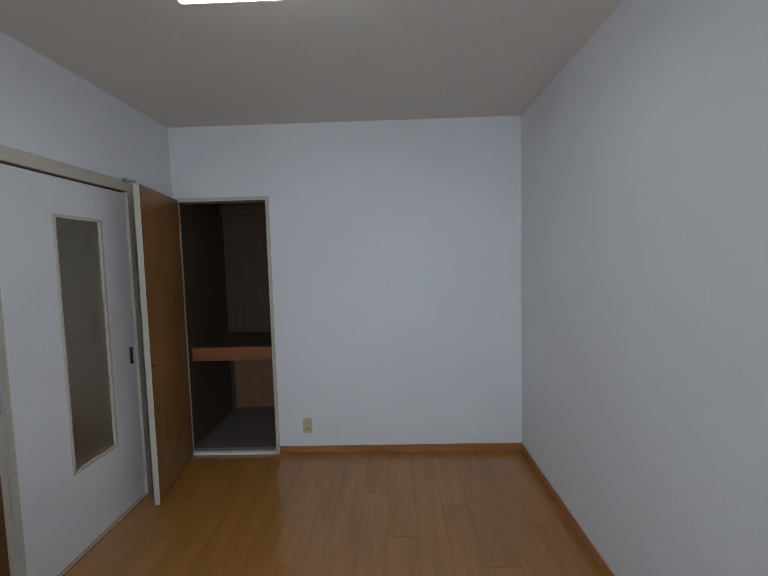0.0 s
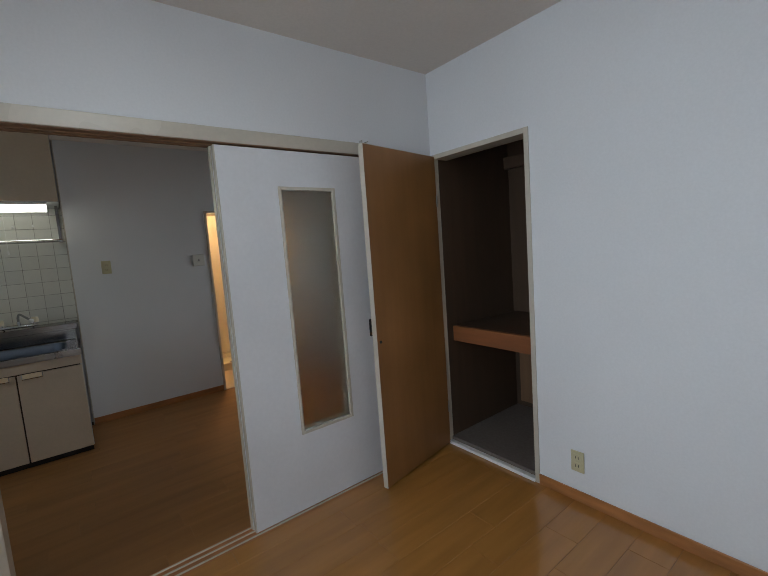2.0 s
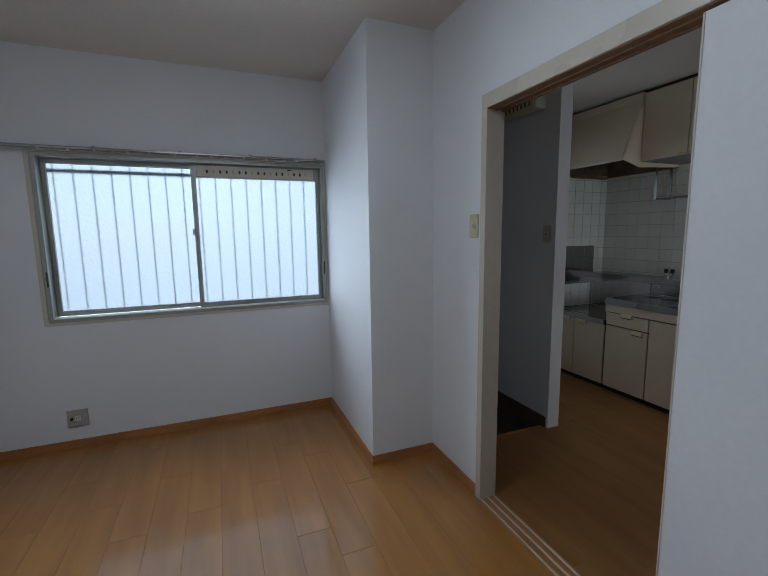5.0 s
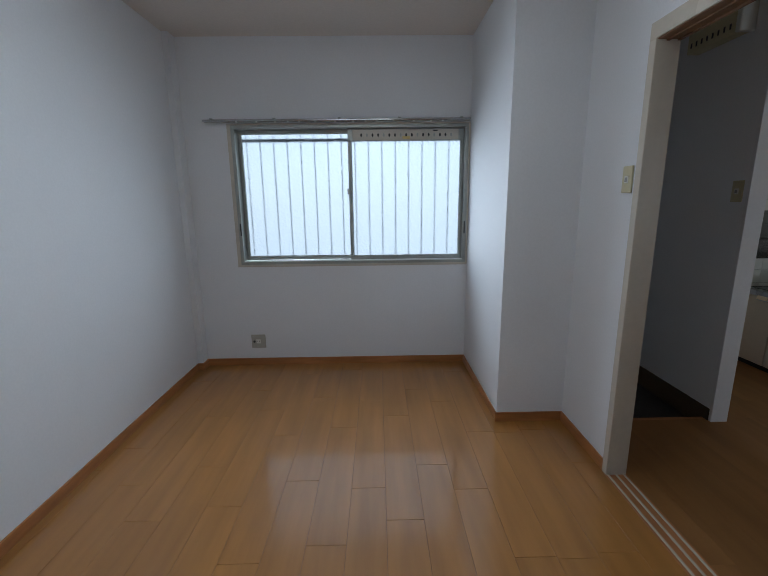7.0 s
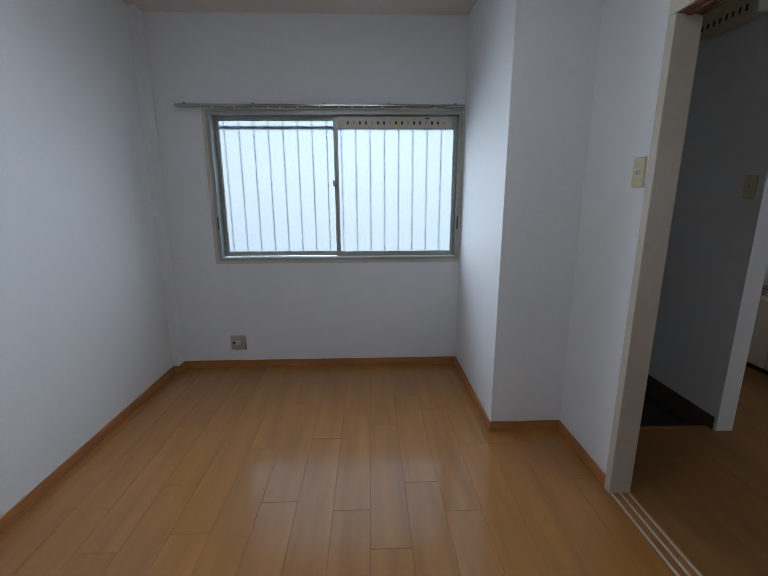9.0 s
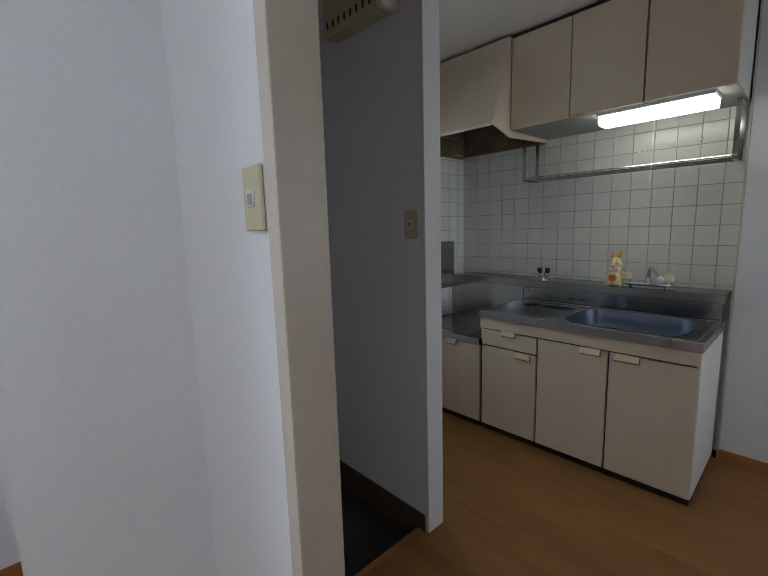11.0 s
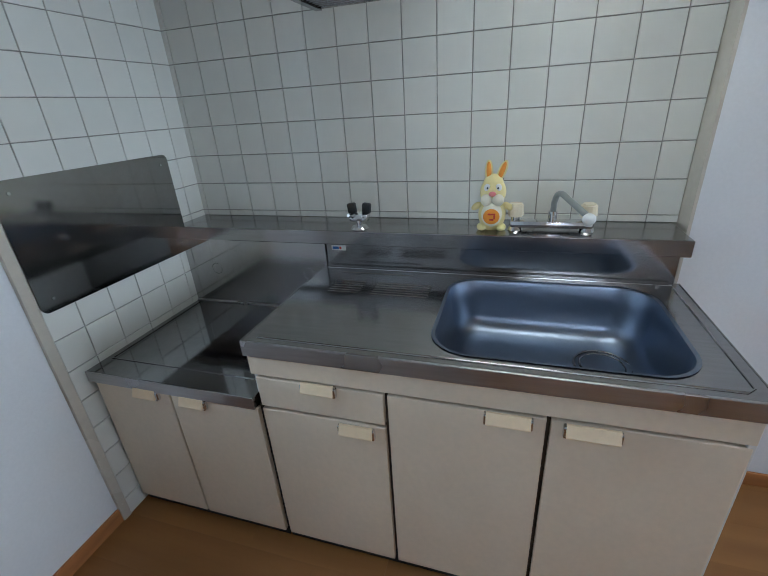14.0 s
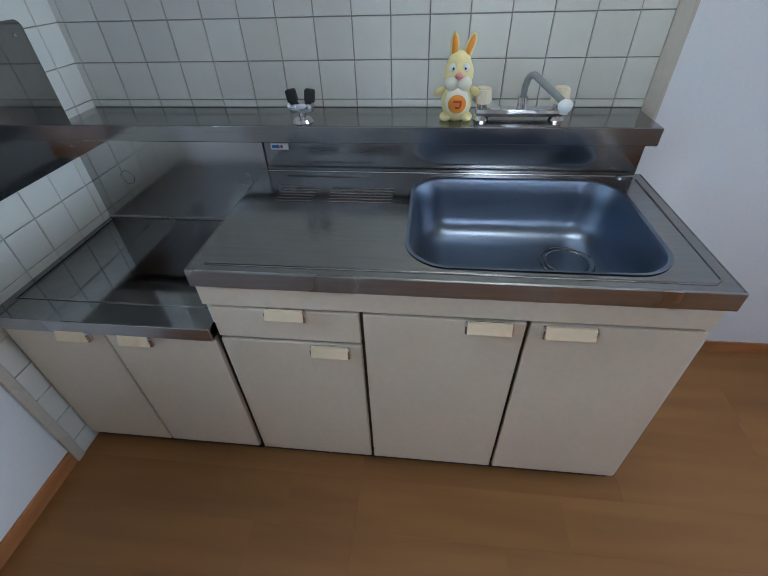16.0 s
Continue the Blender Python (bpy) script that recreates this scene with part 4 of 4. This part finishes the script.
for k in range(9):
    part("wire", cyl((-4.36 + k * 0.0225, -0.095, 1.731), (-4.36 + k * 0.0225, 1.095, 1.731), 0.0035, 8), STEEL, rack)
for yy in (-0.095, 0.49, 1.09):
    part("cross_bar", box(-4.366, -4.172, yy, yy + 0.012, 1.7275, 1.7335 - 0.005), STEEL, rack)
part("front_rail", tube([(-4.174, -0.10, 1.742), (-4.174, 1.097, 1.742)], 0.005, 8), CHROME, rack, smooth=True)

# ---- taps and small things on the ledge ----
faucet = thing("sink_faucet", "chrome mixer tap with ivory knobs and a bent spout", "faucet", (-4.27, 0.715, 1.0))
part("base_bar", placed(box(-0.022, 0.022, -0.13, 0.13, 0.008, 0.034, 0.010), pose(-4.268, 0.712, 1.0)), CHROME, faucet, smooth=True)
for yy in (0.600, 0.824):
    part("foot", cyl((-4.268, yy, 1.0), (-4.268, yy, 1.012), 0.026, 24, 0.020), CHROME, faucet, smooth=True)
    part("valve", cyl((-4.268, yy, 1.03), (-4.268, yy, 1.046), 0.015, 20), CHROME, faucet, smooth=True)
    kn = bmesh.new()
    add_cyl(kn, (-4.268, yy, 1.046), (-4.268, yy, 1.090), 0.028, 12, 0.025)
    bmesh.ops.bevel(kn, geom=list(kn.edges), offset=0.005, segments=2, affect="EDGES")
    part("knob", kn, KNOB, faucet, "ivory fluted knob", True)
part("swivel", cyl((-4.262, 0.716, 1.03), (-4.262, 0.716, 1.066), 0.014, 20), CHROME, faucet, smooth=True)
spout = [Vector((-4.262, 0.716, 1.05)), Vector((-4.262, 0.717, 1.095))] + arc((-4.244, 0.733, 1.100), (-0.6, -0.55, 0.0), (0, 0, 1), 0.026, 0, 115, 8) + [Vector((-4.16, 0.79, 1.088)), Vector((-4.145, 0.800, 1.080))]
part("spout", tube(spout, 0.0095, 14), HOSE, faucet, "grey bent spout", True)
tipball = bmesh.new()
add_ball(tipball, (-4.138, 0.806, 1.072), 0.019, 0.019, 0.018)
add_cyl(tipball, (-4.138, 0.806, 1.052), (-4.138, 0.806, 1.062), 0.011, 16)
part("spout_tip", tipball, WHITE_PLASTIC, faucet, "white spout nozzle", True)

gas_tap = thing("gas_tap", "chrome gas tap with two black knobs", "gas tap", (-4.25, 0.045, 1.0))
part("flange", cyl((-4.235, 0.045, 1.0), (-4.235, 0.045, 1.008), 0.034, 24, 0.028), CHROME, gas_tap, smooth=True)
part("stem", cyl((-4.235, 0.045, 1.008), (-4.235, 0.045, 1.03), 0.011, 16), CHROME, gas_tap, smooth=True)
part("body", box(-4.262, -4.220, 0.008, 0.082, 1.026, 1.056, 0.009), CHROME, gas_tap, smooth=True)
for sgn in (-1, 1):
    part("nozzle", cyl((-4.222, 0.045 + sgn * 0.020, 1.046), (-4.190, 0.045 + sgn * 0.024, 1.058), 0.007, 14, 0.006), CHROME, gas_tap, smooth=True)
    part("knob", placed(box(-0.012, 0.012, -0.016, 0.016, 0.0, 0.038, 0.006), pose(-4.245, 0.045 + sgn * 0.026, 1.054, -sgn * 8, 0, 0)), RUBBER, gas_tap, "black knob", True)

for hy, hz in ((0.585, 1.852), (0.62, 1.858), (0.77, 1.872), (0.905, 1.878)):
    hook = solid("suction_hook", cyl((-4.3865, hy, hz), (-4.380, hy, hz), 0.010, 16, 0.006), WHITE_PLASTIC, "small white suction knob on the tiles", "hook", "suction knobs", True)

# the rabbit figure is one plain mesh
toy = bmesh.new()
tx, ty, tz = -4.262, 0.522, 1.0
add_ball(toy, (tx, ty, tz + 0.055), 0.038, 0.046, 0.062, 0)
add_ball(toy, (tx + 0.013, ty, tz + 0.057), 0.032, 0.037, 0.047, 1)
add_ball(toy, (tx - 0.002, ty, tz + 0.128), 0.034, 0.043, 0.048, 0)
add_ball(toy, (tx - 0.004, ty, tz + 0.152), 0.028, 0.034, 0.036, 0)
for sgn in (-1, 1):
    add_ball(toy, (tx + 0.008, ty + sgn * 0.032, tz + 0.011), 0.028, 0.017, 0.013, 0)
    add_ball(toy, (tx + 0.008, ty + sgn * 0.052, tz + 0.082), 0.011, 0.020, 0.011, 0, Matrix.Rotation(radians(-sgn * 35), 4, "X"))
    tilt = Matrix.Rotation(radians(-20 if sgn > 0 else 3), 4, "X")
    ear = Vector((tx - 0.006, ty + (0.026 if sgn > 0 else -0.016), tz + 0.194))
    add_ball(toy, ear, 0.009, 0.0135, 0.038, 0, tilt)
    add_ball(toy, ear + Vector((0.0055, 0, 0.002)), 0.006, 0.0085, 0.031, 2, tilt)
    add_ball(toy, (tx + 0.024, ty + sgn * 0.018, tz + 0.106), 0.016, 0.020, 0.021, 1)
    add_ball(toy, (tx + 0.0245, ty + sgn * 0.018, tz + 0.147), 0.005, 0.0105, 0.0125, 5)
    add_ball(toy, (tx + 0.029, ty + sgn * 0.017, tz + 0.146), 0.002, 0.003, 0.0035, 6)
add_ball(toy, (tx + 0.036, ty, tz + 0.128), 0.007, 0.0115, 0.0085, 3)
add_ball(toy, (tx + 0.041, ty, tz + 0.054), 0.006, 0.027, 0.026, 2)
add_box(toy, tx + 0.044, tx + 0.048, ty - 0.012, ty + 0.013, tz + 0.060, tz + 0.066, 0.001, 4)
add_box(toy, tx + 0.044, tx + 0.048, ty + 0.007, ty + 0.013, tz + 0.047, tz + 0.060, 0.001, 4)
add_box(toy, tx + 0.044, tx + 0.048, ty - 0.006, ty + 0.008, tz + 0.042, tz + 0.048, 0.001, 4)
solid("rabbit_figurine", toy, [TOY_YELLOW, TOY_WHITE, TOY_ORANGE, TOY_PINK, TOY_RED, WHITE_PLASTIC, RUBBER],
               "pale yellow vinyl rabbit figurine standing on the steel ledge", "toy", smooth=True)

# tiled walls: trims, grout beds and single tiles
structure("trim_tile_end", box(-4.40, -4.297, 1.118, 1.1275, 0, H, 0.001), PAINT_BEIGE, "pale strip along the end of the tiles", "trim")
structure("trim_tile_end_south", box(-3.592, -3.56, -0.79, -0.774, 0, H, 0.002), PAINT_BEIGE, "pale strip along the end of the tiles", "trim")
part("grout_bed", box(-4.40, -4.3925, -0.79, 1.118, 0.98, 2.10), GROUT, tiled_wall)
part("grout_bed", box(-4.3925, -3.592, -0.79, -0.7825, 0.0, H), GROUT, kitchen_south)


def tile_mesh(w, h, normal):
    g, t = 0.0014, 0.0058
    bm = box(-w / 2 + g, w / 2 - g, -t, 0.0, -h / 2 + g, h / 2 - g)
    es = [e for e in bm.edges if all(v.co.y < -t / 2 for v in e.verts)]
    bmesh.ops.bevel(bm, geom=es, offset=0.0015, segments=1, affect="EDGES")
    bm.transform(Matrix.Rotation(radians(90 if normal == "+x" else 180), 4, "Z"))
    return mesh_of("tile", bm, TILE)


def lay_tiles(parent, normal, us, vs, face, keep):
    cache = {}
    for u0, u1 in zip(us, us[1:]):
        for v0, v1 in zip(vs, vs[1:]):
            if not keep((u0 + u1) / 2, (v0 + v1) / 2):
                continue
            key = (round(abs(u1 - u0), 3), round(v1 - v0, 3))
            if key not in cache:
                cache[key] = tile_mesh(abs(u1 - u0), v1 - v0, normal)
            ob = new("tile", cache[key])
            c = ((u0 + u1) / 2, (v0 + v1) / 2)
            ob.location = (face, c[0], c[1]) if normal == "+x" else (c[0], face, c[1])
            ob.rotation_euler = (random.uniform(-0.004, 0.004), random.uniform(-0.004, 0.004), random.uniform(-0.004, 0.004))
            ob.parent = parent


def joints(lo, hi, at, pitch):
    k = math.ceil((lo + 0.004 - at) / pitch)
    out = [lo]
    while at + k * pitch < hi - 0.004:
        out.append(at + k * pitch)
        k += 1
    return out + [hi]


ZJ = 1.025, 0.1178
lay_tiles(tiled_wall, "+x", joints(-0.7825, 1.118, 0.195, 0.1185), joints(1.0, 2.10, *ZJ), -4.3925, lambda u, v: True)
lay_tiles(kitchen_south, "+y", joints(-4.3925, -3.592, -3.700, 0.120), joints(0.0, H, *ZJ), -0.7825,
          lambda u, v: u > -3.80 or (0.60 < v < 2.08))

# ---- floors: boards laid end to end ----
floor_room = structure("floor_room", box(-1.70, 1.02, -0.775, 3.18, -0.03, -0.0025), SUBFLOOR, "orange-brown oak laminate board floor", "floor")
floor_kitchen = structure("floor_kitchen", box(-4.40, -1.797, 0.262, 4.0, -0.03, -0.0025), SUBFLOOR, "dark reddish-brown wood-look kitchen floor", "floor")
part("floor_strip", box(-4.40, -2.73, -0.79, 0.262, -0.03, -0.0025), SUBFLOOR, floor_kitchen)


def lay_boards(parent, x0, x1, y0, y1, ends, joint=0.0010, mat=PLANK):
    cache = {}
    wdt, lng = 0.169, 0.905
    k = math.floor((x0 + 0.213) / wdt)
    while -0.213 + k * wdt < x1 - 0.003:
        a, b = max(x0, -0.213 + k * wdt), min(x1, -0.213 + (k + 1) * wdt)
        end = ends.get(k, random.uniform(0, lng))
        j = math.floor((y0 - end) / lng)
        while end + j * lng < y1 - 0.003:
            c, d = max(y0, end + j * lng), min(y1, end + (j + 1) * lng)
            j += 1
            if b - a < 0.004 or d - c < 0.004:
                continue
            key = (round(b - a, 3), round(d - c, 3))
            if key not in cache:
                bm = box(-key[0] / 2 + joint * 0.4, key[0] / 2 - joint * 0.4, -key[1] / 2 + joint * 0.5, key[1] / 2 - joint * 0.5, -0.009, 0.0)
                es = [e for e in bm.edges if all(v.co.z > -0.001 for v in e.verts)]
                bmesh.ops.bevel(bm, geom=es, offset=joint, segments=1, affect="EDGES")
                cache[key] = mesh_of("floor_board", bm, mat)
            ob = new("floor_board", cache[key])
            ob.location = ((a + b) / 2, (c + d) / 2, 0.0)
            ob.parent = parent
        k += 1


ENDS = {-1: 1.185, -2: 0.843, -3: 1.055, -4: 0.67, -5: 0.865, -6: 1.264, 0: 0.78, 1: 1.264, 2: 0.95, 3: 0.646}
lay_boards(floor_room, -1.70, 1.02, -0.775, 3.18, ENDS)
lay_boards(floor_kitchen, -4.30, -1.797, 0.262, 4.0, {}, 0.0002, KITCHEN_PLANK)
lay_boards(floor_kitchen, -4.40, -2.73, -0.79, 0.262, {}, 0.0002, KITCHEN_PLANK)
